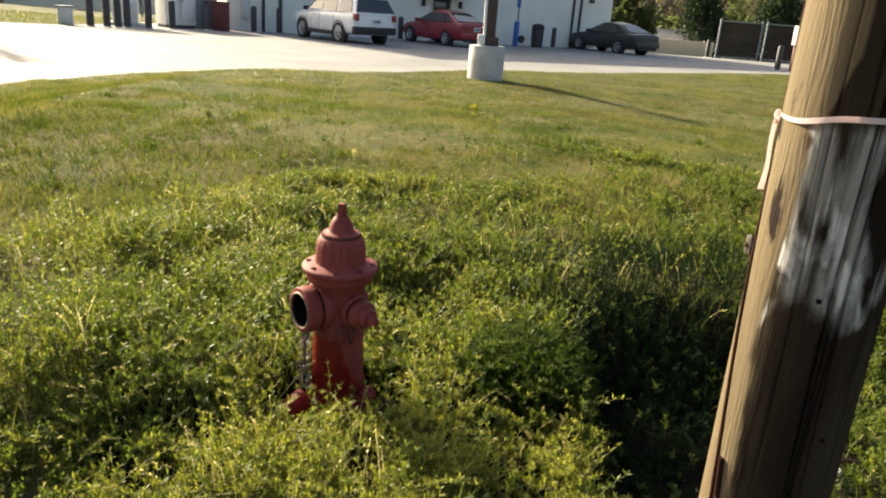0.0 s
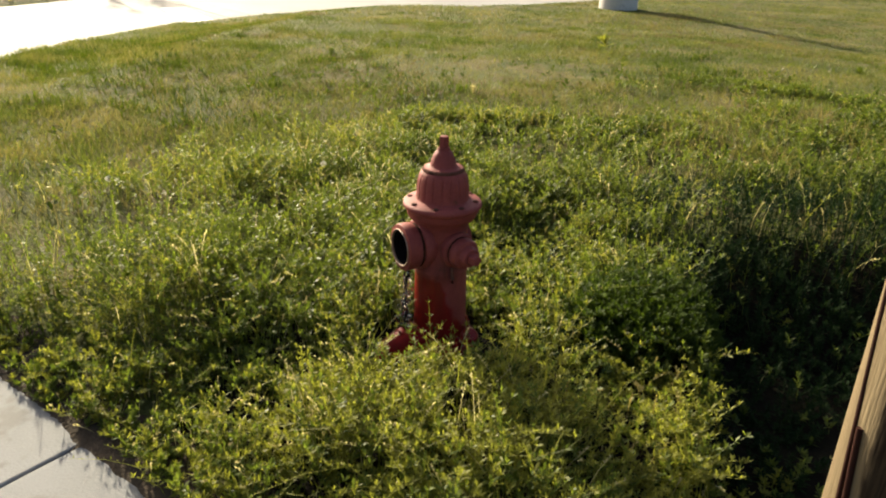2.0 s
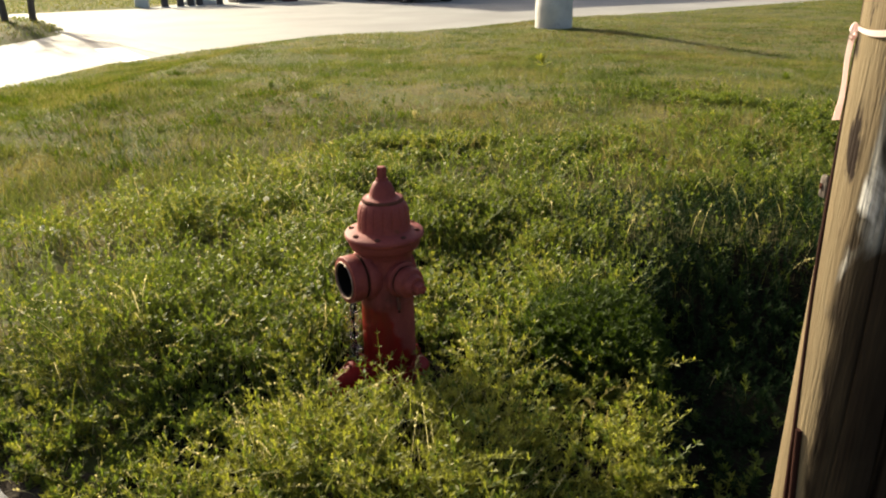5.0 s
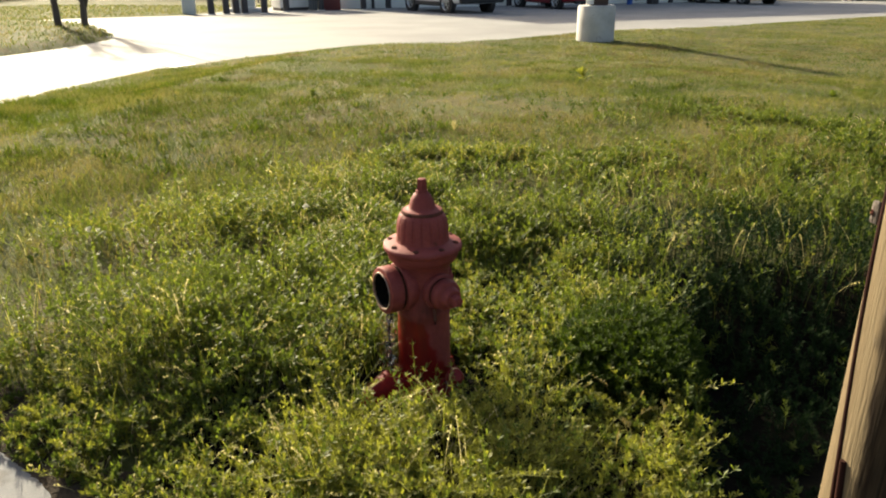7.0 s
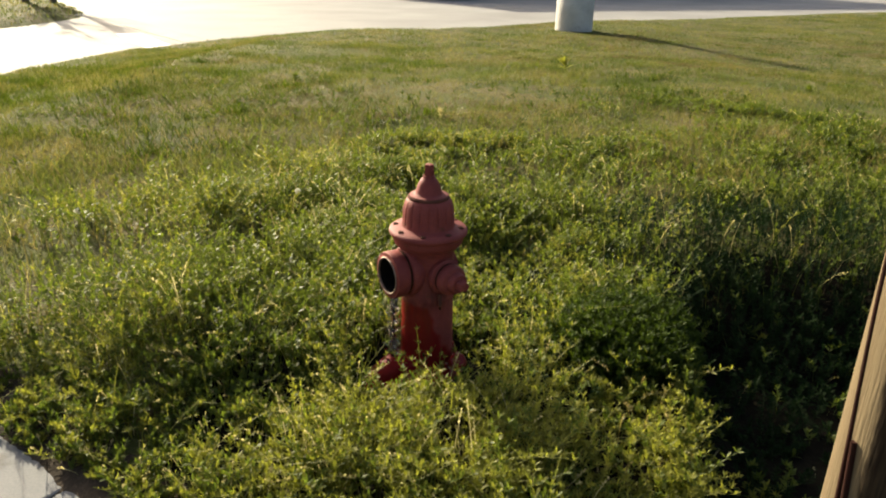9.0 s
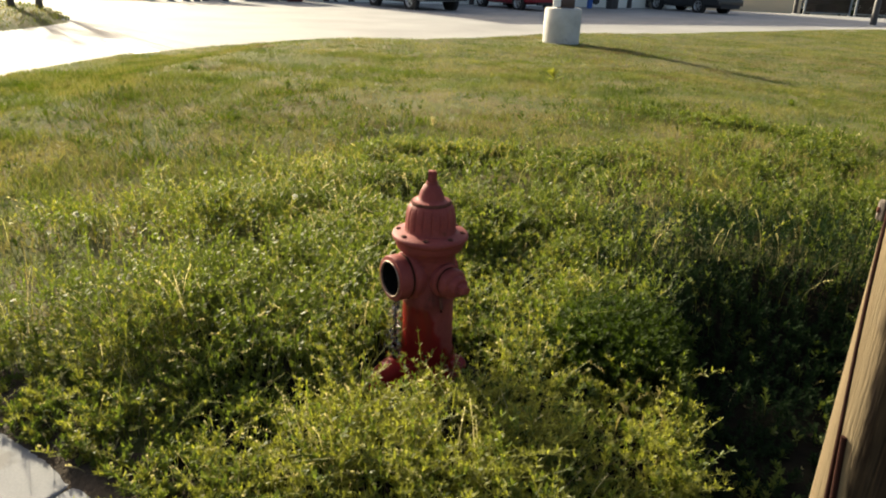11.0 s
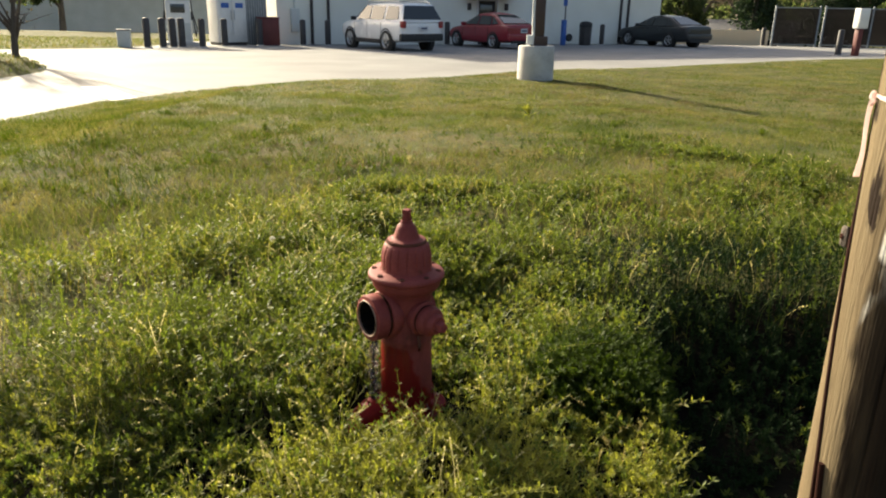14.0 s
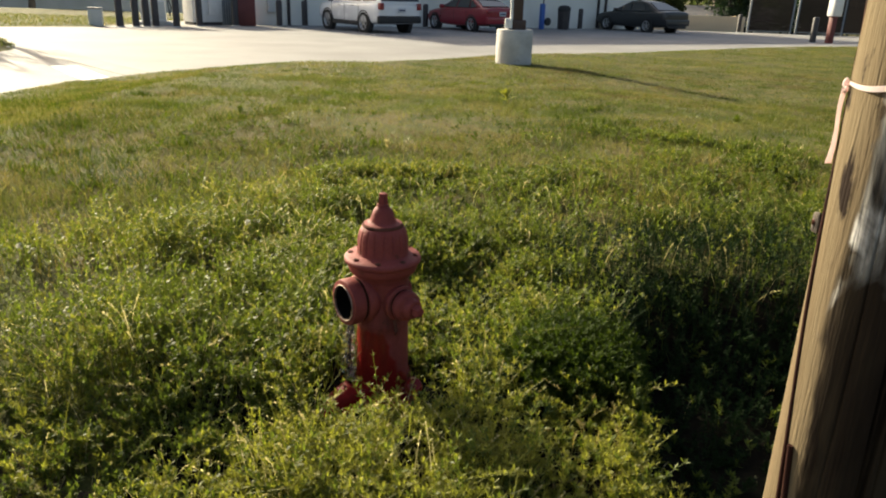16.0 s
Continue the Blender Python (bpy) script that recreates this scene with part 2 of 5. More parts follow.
def hydrant_paint():
    """Chalky old red paint; wet, darker and glossy where the water runs below the open outlet; rust stains."""
    m = material("chalky_red_paint", (0.160, 0.030, 0.026), (0.232, 0.051, 0.044), 9, 0.62, 0.35, 130, c3=(0.12, 0.035, 0.022), spots=0.66, bump_dist=0.003, spec=0.25)
    n, l = m.node_tree.nodes, m.node_tree.links
    b = n["Principled BSDF"]
    tc, sp = n.new("ShaderNodeTexCoord"), n.new("ShaderNodeSeparateXYZ")
    l.new(tc.outputs["Object"], sp.inputs[0])
    no = n.new("ShaderNodeTexNoise")
    no.inputs["Scale"].default_value, no.inputs["Detail"].default_value = 16, 5
    l.new(tc.outputs["Object"], no.inputs[0])

    def op(kind, a, c, d=None):
        x = n.new("ShaderNodeMath")
        x.operation = kind
        for k, v in enumerate((a, c, d)):
            if v is None:
                continue
            if isinstance(v, (int, float)):
                x.inputs[k].default_value = v
            else:
                l.new(v, x.inputs[k])
        return x.outputs[0]

    # a wet sheet: wide at the foot, narrowing up to the shoulder
    wav = op("MULTIPLY_ADD", no.outputs[0], 0.07, -0.035)
    side = op("MULTIPLY_ADD", sp.outputs[2], -0.34, 0.115)
    across = op("ADD", sp.outputs[0], wav)
    gap = op("SUBTRACT", side, across)
    low = op("SUBTRACT", 0.285, op("ADD", sp.outputs[2], wav))
    wet = op("MINIMUM", gap, low)
    mr = n.new("ShaderNodeMapRange")
    mr.inputs[1].default_value, mr.inputs[2].default_value = -0.004, 0.006
    l.new(wet, mr.inputs[0])
    old = b.inputs["Base Color"].links[0].from_socket
    mix = n.new("ShaderNodeMixRGB")
    mix.inputs[2].default_value = (0.165, 0.010, 0.009, 1)
    l.new(mr.outputs[0], mix.inputs[0]), l.new(old, mix.inputs[1])
    # brown streaks hanging below the outlets
    st = n.new("ShaderNodeTexNoise")
    mp = n.new("ShaderNodeMapping")
    mp.inputs["Scale"].default_value = (1, 1, 0.18)
    st.inputs["Scale"].default_value, st.inputs["Detail"].default_value = 30, 4
    l.new(tc.outputs["Object"], mp.inputs[0]), l.new(mp.outputs[0], st.inputs[0])
    streak = n.new("ShaderNodeMapRange")
    streak.inputs[1].default_value, streak.inputs[2].default_value, streak.inputs[4].default_value = 0.42, 0.66, 0.75
    l.new(st.outputs[0], streak.inputs[0])
    below = n.new("ShaderNodeMapRange")
    below.inputs[1].default_value, below.inputs[2].default_value = 0.385, 0.345
    l.new(sp.outputs[2], below.inputs[0])
    above = n.new("ShaderNodeMapRange")
    above.inputs[1].default_value, above.inputs[2].default_value, above.inputs[3].default_value = 0.12, 0.33, 0.1
    l.new(sp.outputs[2], above.inputs[0])
    amount = op("MULTIPLY", op("MULTIPLY", streak.outputs[0], below.outputs[0]), above.outputs[0])
    mix2 = n.new("ShaderNodeMixRGB")
    mix2.inputs[2].default_value = (0.070, 0.017, 0.012, 1)
    l.new(amount, mix2.inputs[0]), l.new(mix.outputs[0], mix2.inputs[1]), l.new(mix2.outputs[0], b.inputs["Base Color"])
    rr = n.new("ShaderNodeMapRange")
    rr.inputs[3].default_value, rr.inputs[4].default_value = 0.66, 0.30
    l.new(mr.outputs[0], rr.inputs[0]), l.new(rr.outputs[0], b.inputs["Roughness"])
    return m


def pole_wood():
    """Weathered pole wood: dark stained grain deepened as shade, a worn flank lightened to tan as the sunlit side, pale
    flakes of old paint at chest height.
    """
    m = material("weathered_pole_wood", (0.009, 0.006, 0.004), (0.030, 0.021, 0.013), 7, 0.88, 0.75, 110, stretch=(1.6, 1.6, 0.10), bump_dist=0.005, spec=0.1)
    n, l = m.node_tree.nodes, m.node_tree.links
    b = n["Principled BSDF"]
    tc, sp = n.new("ShaderNodeTexCoord"), n.new("ShaderNodeSeparateXYZ")
    l.new(tc.outputs["Object"], sp.inputs[0])

    def streaks(scale, zs, lo, hi, off):
        mp, no, mr = n.new("ShaderNodeMapping"), n.new("ShaderNodeTexNoise"), n.new("ShaderNodeMapRange")
        mp.inputs["Scale"].default_value, mp.inputs["Location"].default_value = (1, 1, zs), (off, off, off)
        no.inputs["Scale"].default_value, no.inputs["Detail"].default_value = scale, 8
        no.inputs["Distortion"].default_value = 0.4
        mr.inputs[1].default_value, mr.inputs[2].default_value = lo, hi
        l.new(tc.outputs["Object"], mp.inputs[0]), l.new(mp.outputs[0], no.inputs[0]), l.new(no.outputs[0], mr.inputs[0])
        return mr.outputs[0]

    def op(kind, a, c, d=None):
        x = n.new("ShaderNodeMath")
        x.operation = kind
        for k, v in enumerate((a, c, d)):
            if isinstance(v, (int, float)):
                x.inputs[k].default_value = v
            elif v is not None:
                l.new(v, x.inputs[k])
        return x.outputs[0]

    def ramp(v, lo, hi):
        mr = n.new("ShaderNodeMapRange")
        mr.inputs[1].default_value, mr.inputs[2].default_value = lo, hi
        l.new(v, mr.inputs[0])
        return mr.outputs[0]

    # Sunward side painted tan as if sunlit; the rest is kept dark as shade.
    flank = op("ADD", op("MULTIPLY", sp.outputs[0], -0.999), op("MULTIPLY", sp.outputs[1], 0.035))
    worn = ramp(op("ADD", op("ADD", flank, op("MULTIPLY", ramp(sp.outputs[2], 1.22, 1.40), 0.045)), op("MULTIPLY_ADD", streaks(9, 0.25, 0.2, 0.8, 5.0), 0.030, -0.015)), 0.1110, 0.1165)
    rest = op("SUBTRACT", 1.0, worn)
    edge = op("MULTIPLY_ADD", streaks(10, 0.5, 0.2, 0.8, 3.1), 0.30, -0.15)
    high = op("ADD", sp.outputs[2], edge)
    paint_z = op("MULTIPLY", ramp(high, 0.86, 0.98), ramp(sp.outputs[2], 1.29, 1.255))
    col = b.inputs["Base Color"].links[0].from_socket
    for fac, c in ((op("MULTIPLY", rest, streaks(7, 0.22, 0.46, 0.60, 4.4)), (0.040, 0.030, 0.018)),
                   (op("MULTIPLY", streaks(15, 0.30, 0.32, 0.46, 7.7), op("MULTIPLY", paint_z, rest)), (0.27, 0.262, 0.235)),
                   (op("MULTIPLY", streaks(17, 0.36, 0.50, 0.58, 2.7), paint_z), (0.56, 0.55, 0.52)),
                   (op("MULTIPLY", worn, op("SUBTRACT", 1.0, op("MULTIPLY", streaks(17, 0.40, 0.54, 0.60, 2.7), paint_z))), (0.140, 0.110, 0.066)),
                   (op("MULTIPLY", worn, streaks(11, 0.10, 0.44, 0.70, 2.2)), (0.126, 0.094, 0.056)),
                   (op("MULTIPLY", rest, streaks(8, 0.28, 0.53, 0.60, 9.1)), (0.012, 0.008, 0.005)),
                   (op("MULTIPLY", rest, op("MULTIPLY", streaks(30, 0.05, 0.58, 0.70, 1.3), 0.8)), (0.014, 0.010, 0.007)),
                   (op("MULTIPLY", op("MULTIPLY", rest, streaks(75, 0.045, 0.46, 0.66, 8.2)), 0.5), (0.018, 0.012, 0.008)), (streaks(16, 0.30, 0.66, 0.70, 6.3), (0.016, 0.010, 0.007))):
        mx = n.new("ShaderNodeMixRGB")
        mx.inputs[2].default_value = (*c, 1)
        l.new(fac, mx.inputs[0]), l.new(col, mx.inputs[1])
        col = mx.outputs[0]
    l.new(col, b.inputs["Base Color"])
    return m


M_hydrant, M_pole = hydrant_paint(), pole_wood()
M_wetred = material("wet_red_paint", (0.14, 0.007, 0.006), (0.22, 0.011, 0.009), 14, 0.5, 0.3, 90, spec=0.12, bump_dist=0.003)
M_rod = material("red_brown_moulding", (0.020, 0.008, 0.006), (0.042, 0.015, 0.010), 5, 0.85, 0.2, 60, stretch=(1, 1, 0.15), spec=0.08)
M_water = bpy.data.materials.new("clear_water")
M_water.use_nodes = True
_b = M_water.node_tree.nodes["Principled BSDF"]
_b.inputs["Transmission Weight"].default_value, _b.inputs["Roughness"].default_value, _b.inputs["IOR"].default_value = 1.0, 0.03, 1.33


def paint(name, c, rough=0.25, coat=0.4):
    m = material(name, tuple(v * 0.95 for v in c), tuple(min(1.0, v * 1.03) for v in c), 1.5, rough, 0.0, 90)
    b = m.node_tree.nodes["Principled BSDF"]
    b.inputs["Coat Weight"].default_value, b.inputs["Coat Roughness"].default_value = coat, 0.05
    return m


# ---- mesh tools ----
def thing(name, m, label, category, group="", kind=""):
    ob = new(name)
    ob.empty_display_size = 0.1
    ob.matrix_world = m
    return tagged(ob, label, category, group, kind)


def part(name, bm, mat, parent=None, label="", smooth=True):
    me = bpy.data.meshes.new(name)
    bmesh.ops.recalc_face_normals(bm, faces=bm.faces[:])
    bm.to_mesh(me)
    bm.free()
    me.materials.append(mat)
    if smooth:
        me.shade_smooth()
        me.set_sharp_from_angle(angle=radians(38))
    ob = new(name, me)
    if parent:
        ob.parent = parent
    if label:
        ob["label"] = label
    return ob


def again(ob, m, parent=None):
    """Another piece on the same mesh, at a pose of its own."""
    o = new(ob.name.split(".")[0], ob.data)
    o.parent = parent or ob.parent
    o.matrix_basis = m
    if "label" in ob:
        o["label"] = ob["label"]
    return o


def lathe(profile, seg=48, m=None, bm=None, wob=None):
    bm = bm or bmesh.new()
    m = m or Matrix()
    rings = []
    for r, z in profile:
        if r < 1e-5:
            rings.append([bm.verts.new(m @ Vector((0, 0, z)))])
            continue
        ring = []
        for k in range(seg):
            a = 2 * math.pi * k / seg
            rr = r * (wob(a, z) if wob else 1)
            ring.append(bm.verts.new(m @ Vector((rr * math.cos(a), rr * math.sin(a), z))))
        rings.append(ring)
    for a, b in zip(rings, rings[1:]):
        if len(a) == 1 and len(b) == 1:
            continue
        for k in range(seg):
            j = (k + 1) % seg
            if len(a) == 1:
                bm.faces.new((a[0], b[j], b[k]))
            elif len(b) == 1:
                bm.faces.new((a[k], a[j], b[0]))
            else:
                bm.faces.new((a[k], a[j], b[j], b[k]))
    return bm


def box(size, at=(0, 0, 0), bevel=0.0, m=None, bm=None, seg=2):
    bm = bm or bmesh.new()
    made = bmesh.ops.create_cube(bm, size=1.0, matrix=(m or Matrix()) @ Matrix.Translation(at) @ Matrix.Diagonal((*size, 1)))
    if bevel:
        edges = list({e for v in made["verts"] for e in v.link_edges})
        bmesh.ops.bevel(bm, geom=edges, offset=bevel, segments=seg, affect="EDGES", profile=0.5)
    return bm


def tube(points, radii, seg=10, bm=None, cap=True):
    bm = bm or bmesh.new()
    pts = [Vector(p) for p in points]
    radii = radii if hasattr(radii, "__len__") else [radii] * len(pts)
    rings = []
    for k, p in enumerate(pts):
        d = (pts[min(k + 1, len(pts) - 1)] - pts[max(k - 1, 0)]).normalized()
        q = d.to_track_quat("Z", "Y")
        rings.append([bm.verts.new(p + q @ Vector((radii[k] * math.cos(2 * math.pi * j / seg), radii[k] * math.sin(2 * math.pi * j / seg), 0))) for j in range(seg)])
    for a, b in zip(rings, rings[1:]):
        for j in range(seg):
            bm.faces.new((a[j], a[(j + 1) % seg], b[(j + 1) % seg], b[j]))
    if cap:
        bm.faces.new(rings[0][::-1]), bm.faces.new(rings[-1])
    return bm


def slab(points, thick, bm=None, m=None):
    """A flat polygon with thickness along its local z."""
    bm = bm or bmesh.new()
    m = m or Matrix()
    lo = [bm.verts.new(m @ Vector((x, y, 0))) for x, y in points]
    hi = [bm.verts.new(m @ Vector((x, y, thick))) for x, y in points]
    bm.faces.new(lo[::-1]), bm.faces.new(hi)
    for k in range(len(lo)):
        j = (k + 1) % len(lo)
        bm.faces.new((lo[k], lo[j], hi[j], hi[k]))
    return bm


def turned(axis_from, to):
    """The turn that takes local z to the direction given."""
    return Matrix.Translation(axis_from) @ Vector(to).to_track_quat("Z", "Y").to_matrix().to_4x4()


def quads_mesh(name, verts, faces, mat):
    me = bpy.data.meshes.new(name)
    verts, faces = np.asarray(verts, np.float32), np.asarray(faces, np.int32)
    me.vertices.add(len(verts)), me.loops.add(faces.size), me.polygons.add(len(faces))
    me.vertices.foreach_set("co", verts.ravel())
    me.loops.foreach_set("vertex_index", faces.ravel())
    me.polygons.foreach_set("loop_start", np.arange(0, faces.size, faces.shape[1], dtype=np.int32))
    me.update(calc_edges=True)
    me.materials.append(mat)
    return me


# ---- the lie of the land ----
rng = np.random.default_rng(11)
_lattice = rng.random((64, 64))


def field(x, y, scale, off=0.0):
    """Smooth random field, 0 to 1."""
    u, v = np.asarray(x) * scale + off + 500, np.asarray(y) * scale + off * 1.7 + 500
    i, j = np.floor(u).astype(int), np.floor(v).astype(int)
    a, b = u - i, v - j
    a, b = a * a * (3 - 2 * a), b * b * (3 - 2 * b)
    g = lambda p, q: _lattice[p % 64, q % 64]
    return (g(i, j) * (1 - a) + g(i + 1, j) * a) * (1 - b) + (g(i, j + 1) * (1 - a) + g(i + 1, j + 1) * a) * b


def ease(t):
    t = np.clip(t, 0, 1)
    return t * t * (3 - 2 * t)


LAWN = [(-5.3, -8), (-5.5, 3.5), (-5.8, 6), (-5.6, 8.0), (-5.0, 9.6), (-4.1, 11.0), (-2.6, 12.0), (-1.4, 12.3), (-0.6, 12.8), (0.2, 13.6), (1.9, 15.2),
        (4.7, 18.2), (8, 21.2), (11.8, 24.6), (16, 28), (40, 44), (60, 50), (60, -8)]
ISLAND = [(-9.5, 8.6), (-9.15, 10.3), (-9.1, 11.6), (-9.45, 12.9), (-10.3, 14.2), (-11.8, 15.9), (-14, 17.4), (-40, 26), (-40, 0), (-12, 2)]


def inside(x, y, poly):
    """Distance to the outline, positive inside."""
    x, y = np.asarray(x, float), np.asarray(y, float)
    best, odd = np.full(x.shape, 1e9), np.zeros(x.shape, bool)
    for (ax, ay), (bx, by) in zip(poly, poly[1:] + poly[:1]):
        dx, dy = bx - ax, by - ay
        t = np.clip(((x - ax) * dx + (y - ay) * dy) / (dx * dx + dy * dy), 0, 1)
        best = np.minimum(best, np.hypot(x - ax - t * dx, y - ay - t * dy))
        if dy:
            odd ^= ((ay > y) != (by > y)) & (x < (y - ay) / dy * dx + ax)
    return np.where(odd, best, -best)


def verge(x, y):
    """Grass beyond the forecourt: distance past the lot's edge, positive inside."""
    return np.minimum(-12.4 - x, -0.8 * (x + 12.4) + 0.6 * (y - 21.8))


WALK_AT, WALK_U, WALK_N = (-0.96, -0.67), (0.902, -0.432), (0.432, 0.902)


def from_walk(x, y):
    return (x - WALK_AT[0]) * WALK_N[0] + (y - WALK_AT[1]) * WALK_N[1]


def lot_z(y):
    y = np.asarray(y, float)
    return -0.012 * np.clip(y - 20, 0, 20) - 0.04 * np.clip(y - 40, 0, 40)


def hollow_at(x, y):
    """The shaded bare hollow beside the pole, dipped and darkened as shade, 0 to 1."""
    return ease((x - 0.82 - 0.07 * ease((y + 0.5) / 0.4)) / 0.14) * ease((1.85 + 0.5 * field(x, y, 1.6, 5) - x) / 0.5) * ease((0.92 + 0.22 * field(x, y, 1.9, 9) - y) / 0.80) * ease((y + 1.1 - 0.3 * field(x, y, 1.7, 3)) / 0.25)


def land(x, y):
    x, y = np.asarray(x, float), np.asarray(y, float)
    s = from_walk(x, y)
    z = -0.10 + 0.10 * ease(s / 0.9) + 0.20 * ease((s - 0.9) / 3.4) + 0.05 * np.exp(-((x + 3.4) ** 2 / 3 + (y - 9.9) ** 2 / 3))
    z = z + (0.035 * (field(x, y, 0.9) - 0.5) + 0.02 * (field(x, y, 2.7, 3.0) - 0.5)) * ease(s / 1.0)
    z = z - 0.13 * ease((x - 1.4) / 3.0) * ease((y - 3.0) / 4.0)
    z = z - 0.20 * hollow_at(x, y)
    z = np.where(s < 0, -0.16, z)
    low = lot_z(y) - 0.14
    d = inside(x, y, LAWN)
    reach = 0.9 + 1.3 * ease((0.3 - x) / 2.4) * ease((y - 1.0) / 4.0) + 1.5 * ease((-3.6 - x) / 1.2) * ease((y - 1.0) / 4.0)
    lawn = low + 0.16 * ease((d + 0.42) / 0.46) + (z - 0.02) * ease((d + 0.1) / reach)
    isl = inside(x, y, ISLAND)
    lawn = np.maximum(lawn, low + 0.26 * ease((isl + 0.3) / 0.8))
    lawn = np.maximum(lawn, low + 0.17 * ease((verge(x, y) + 0.5) / 0.5))
    return np.where((s < 0) & (d > 0), -0.22, lawn)


# ---- ground, lot, pavement ----
def steps(lo, hi, fine_lo, fine_hi, fine):
    a = [fine_lo]
    d = fine
    while a[0] > lo:
        d *= 1.22
        a.insert(0, max(lo, a[0] - d))
    a += list(np.arange(fine_lo + fine, fine_hi, fine))
    d = fine
    while a[-1] < hi:
        d *= 1.22
        a.append(min(hi, a[-1] + d))
    return np.array(a)


def grid_mesh(name, xs, ys, zfun, mat, keep=None):
    X, Y = np.meshgrid(xs, ys)
    V = np.stack([X, Y, zfun(X, Y)], -1).reshape(-1, 3)
    nx = len(xs)
    i = (np.arange(len(ys) - 1)[:, None] * nx + np.arange(nx - 1)[None]).ravel()
    F = np.stack([i, i + 1, i + 1 + nx, i + nx], -1)
    if keep is not None:
        c = V[F].mean(1)
        F = F[keep(c[:, 0], c[:, 1])]
    me = quads_mesh(name, V, F, mat)
    me.shade_smooth()
    return new(name, me)


GX, GY = steps(-900, 900, -6.5, 7, 0.09), steps(-900, 1500, -1.9, 14, 0.09)
ground = grid_mesh("ground", GX, GY, land, M_soil)
tagged(ground, "rough grassy ground with soil and dry thatch showing", "ground", kind="structure")
lot = grid_mesh("parking_lot", np.arange(-40, 48, 0.5), np.arange(1.5, 62, 0.5), lambda x, y: lot_z(y), M_concrete,
                lambda x, y: (inside(x, y, LAWN) < 0.75) & (inside(x, y, ISLAND) < 0.75) & (verge(x, y) < 1.0))
tagged(lot, "pale sunlit concrete parking lot and driveway", "parking lot", kind="structure")
for name, off, wide, mat, label in (("gutter", 0.0, 0.42, M_gutter, "pale concrete gutter edge across the driveway"),
                                    ("gutter", 0.30, 0.50, M_gutter_dark, "dark concrete gutter across the driveway")):
    bm = bmesh.new()
    pts = [(-5.0, 8.0), (-5.9, 8.95), (-6.9, 10.1)] if off == 0.0 else [(-4.9, 8.6), (-7.0, 10.6), (-9.0, 12.6)]
    rows = []
    for k, p in enumerate(pts):
        a, b = Vector(pts[max(k - 1, 0)]), Vector(pts[min(k + 1, len(pts) - 1)])
        nrm = Vector((b.y - a.y, a.x - b.x)).normalized()
        rows.append([Vector(p) + nrm * (off + s * wide / 2) for s in (-1, 1)])
    for (a, b), (c, d) in zip(rows, rows[1:]):
        hi = [bm.verts.new((*v, 0.005)) for v in (a, b, d, c)]
        lo = [bm.verts.new((*v, -0.05)) for v in (a, b, d, c)]
        bm.faces.new(hi)
        for k in range(4):
            bm.faces.new((lo[k], lo[(k + 1) % 4], hi[(k + 1) % 4], hi[k]))
    tagged(part(name, bm, mat, smooth=False), label, "gutter", kind="structure")

# Soil sheet coloured near-black: stands for shade between the weeds and in the hollow.
M_shade_soil = material("shade_dark_soil", (0.006, 0.005, 0.0035), (0.012, 0.0105, 0.006), 6, 0.95, 0.5, 60, bump_dist=0.01, spec=0.05)
shade_soil = grid_mesh("shade_soil_sheet", GX[(GX > -3.7) & (GX < 3.5)], GY[(GY > -1.9) & (GY < 2.4)], lambda x, y: land(x, y) + 0.006, M_shade_soil, lambda x, y: (from_walk(x, y) > (0.03 + 0.16 * field(x, y, 4, 3)) * ease((0.9 - x) / 0.3)) & (y < 0.75 + 0.9 * field(x, y, 1.5, 3) - 0.5 * ease((-0.8 - x) / 0.6)) & (x > -0.75 - 0.6 * field(x, y, 1.5, 5)) & (x < 1.9 + 0.6 * field(x, y, 1.5, 5)))
tagged(shade_soil, "soil under the weeds and in the hollow, coloured near-black for shade", "soil", kind="structure")

turn_walk = math.degrees(math.atan2(WALK_U[1], WALK_U[0]))
walkway = thing("sidewalk", pose(WALK_AT[0], WALK_AT[1], -0.10, 0, 0, turn_walk), "weathered pale concrete sidewalk with joints and soil stains", "sidewalk", kind="structure")
first = part("slab", box((1.518, 1.5, 0.12), (0, 0, -0.06), 0.008), M_walk, walkway, smooth=False)
first.matrix_basis = pose(0.762, -0.75, 0)
for k in range(-7, 9):
    if k:
        again(first, pose(0.762 + 1.524 * k, -0.75, 0.002 * (k % 3 - 1)), walkway)
M_wash = material("brown_washed_soil", (0.034, 0.026, 0.018), (0.068, 0.052, 0.037), 9, 0.95, 0.7, 70, spec=0.08, bump_dist=0.012)
EX, EY = np.linspace(-2.7, 2.2, 246), np.linspace(-2.3, 0.5, 141)


def wash_z(x, y):
    """Soil thinning out over the slabs' edge."""
    s = from_walk(x, y)
    rim = 0.045 - 0.09 * field(x, y, 2.3, 8) - 0.05 * field(x, y, 9.0, 3)
    z = -0.100 + np.clip((s - rim) * 0.22, -0.03, 0.022) + 0.007 * (field(x, y, 16, 4) - 0.5)
    return np.where(s < 0.0, z, np.maximum(z, land(x, y) + 0.008))


wash = grid_mesh("soil_edge", EX, EY, wash_z, M_wash, lambda x, y: (from_walk(x, y) > -0.19) & (from_walk(x, y) < 0.10 + 0.14 * field(x, y, 4, 5)))
tagged(wash, "brown soil washed over the edge of the sidewalk", "soil", kind="structure")
kerb = part("kerb", box((60, 0.16, 0.3), (0, 0, 0), 0.02), M_walk)
kerb.matrix_world = walkway.matrix_world @ pose(0, -2.6, -0.13)
tagged(kerb, "plain concrete kerb along the street", "kerb", kind="structure")
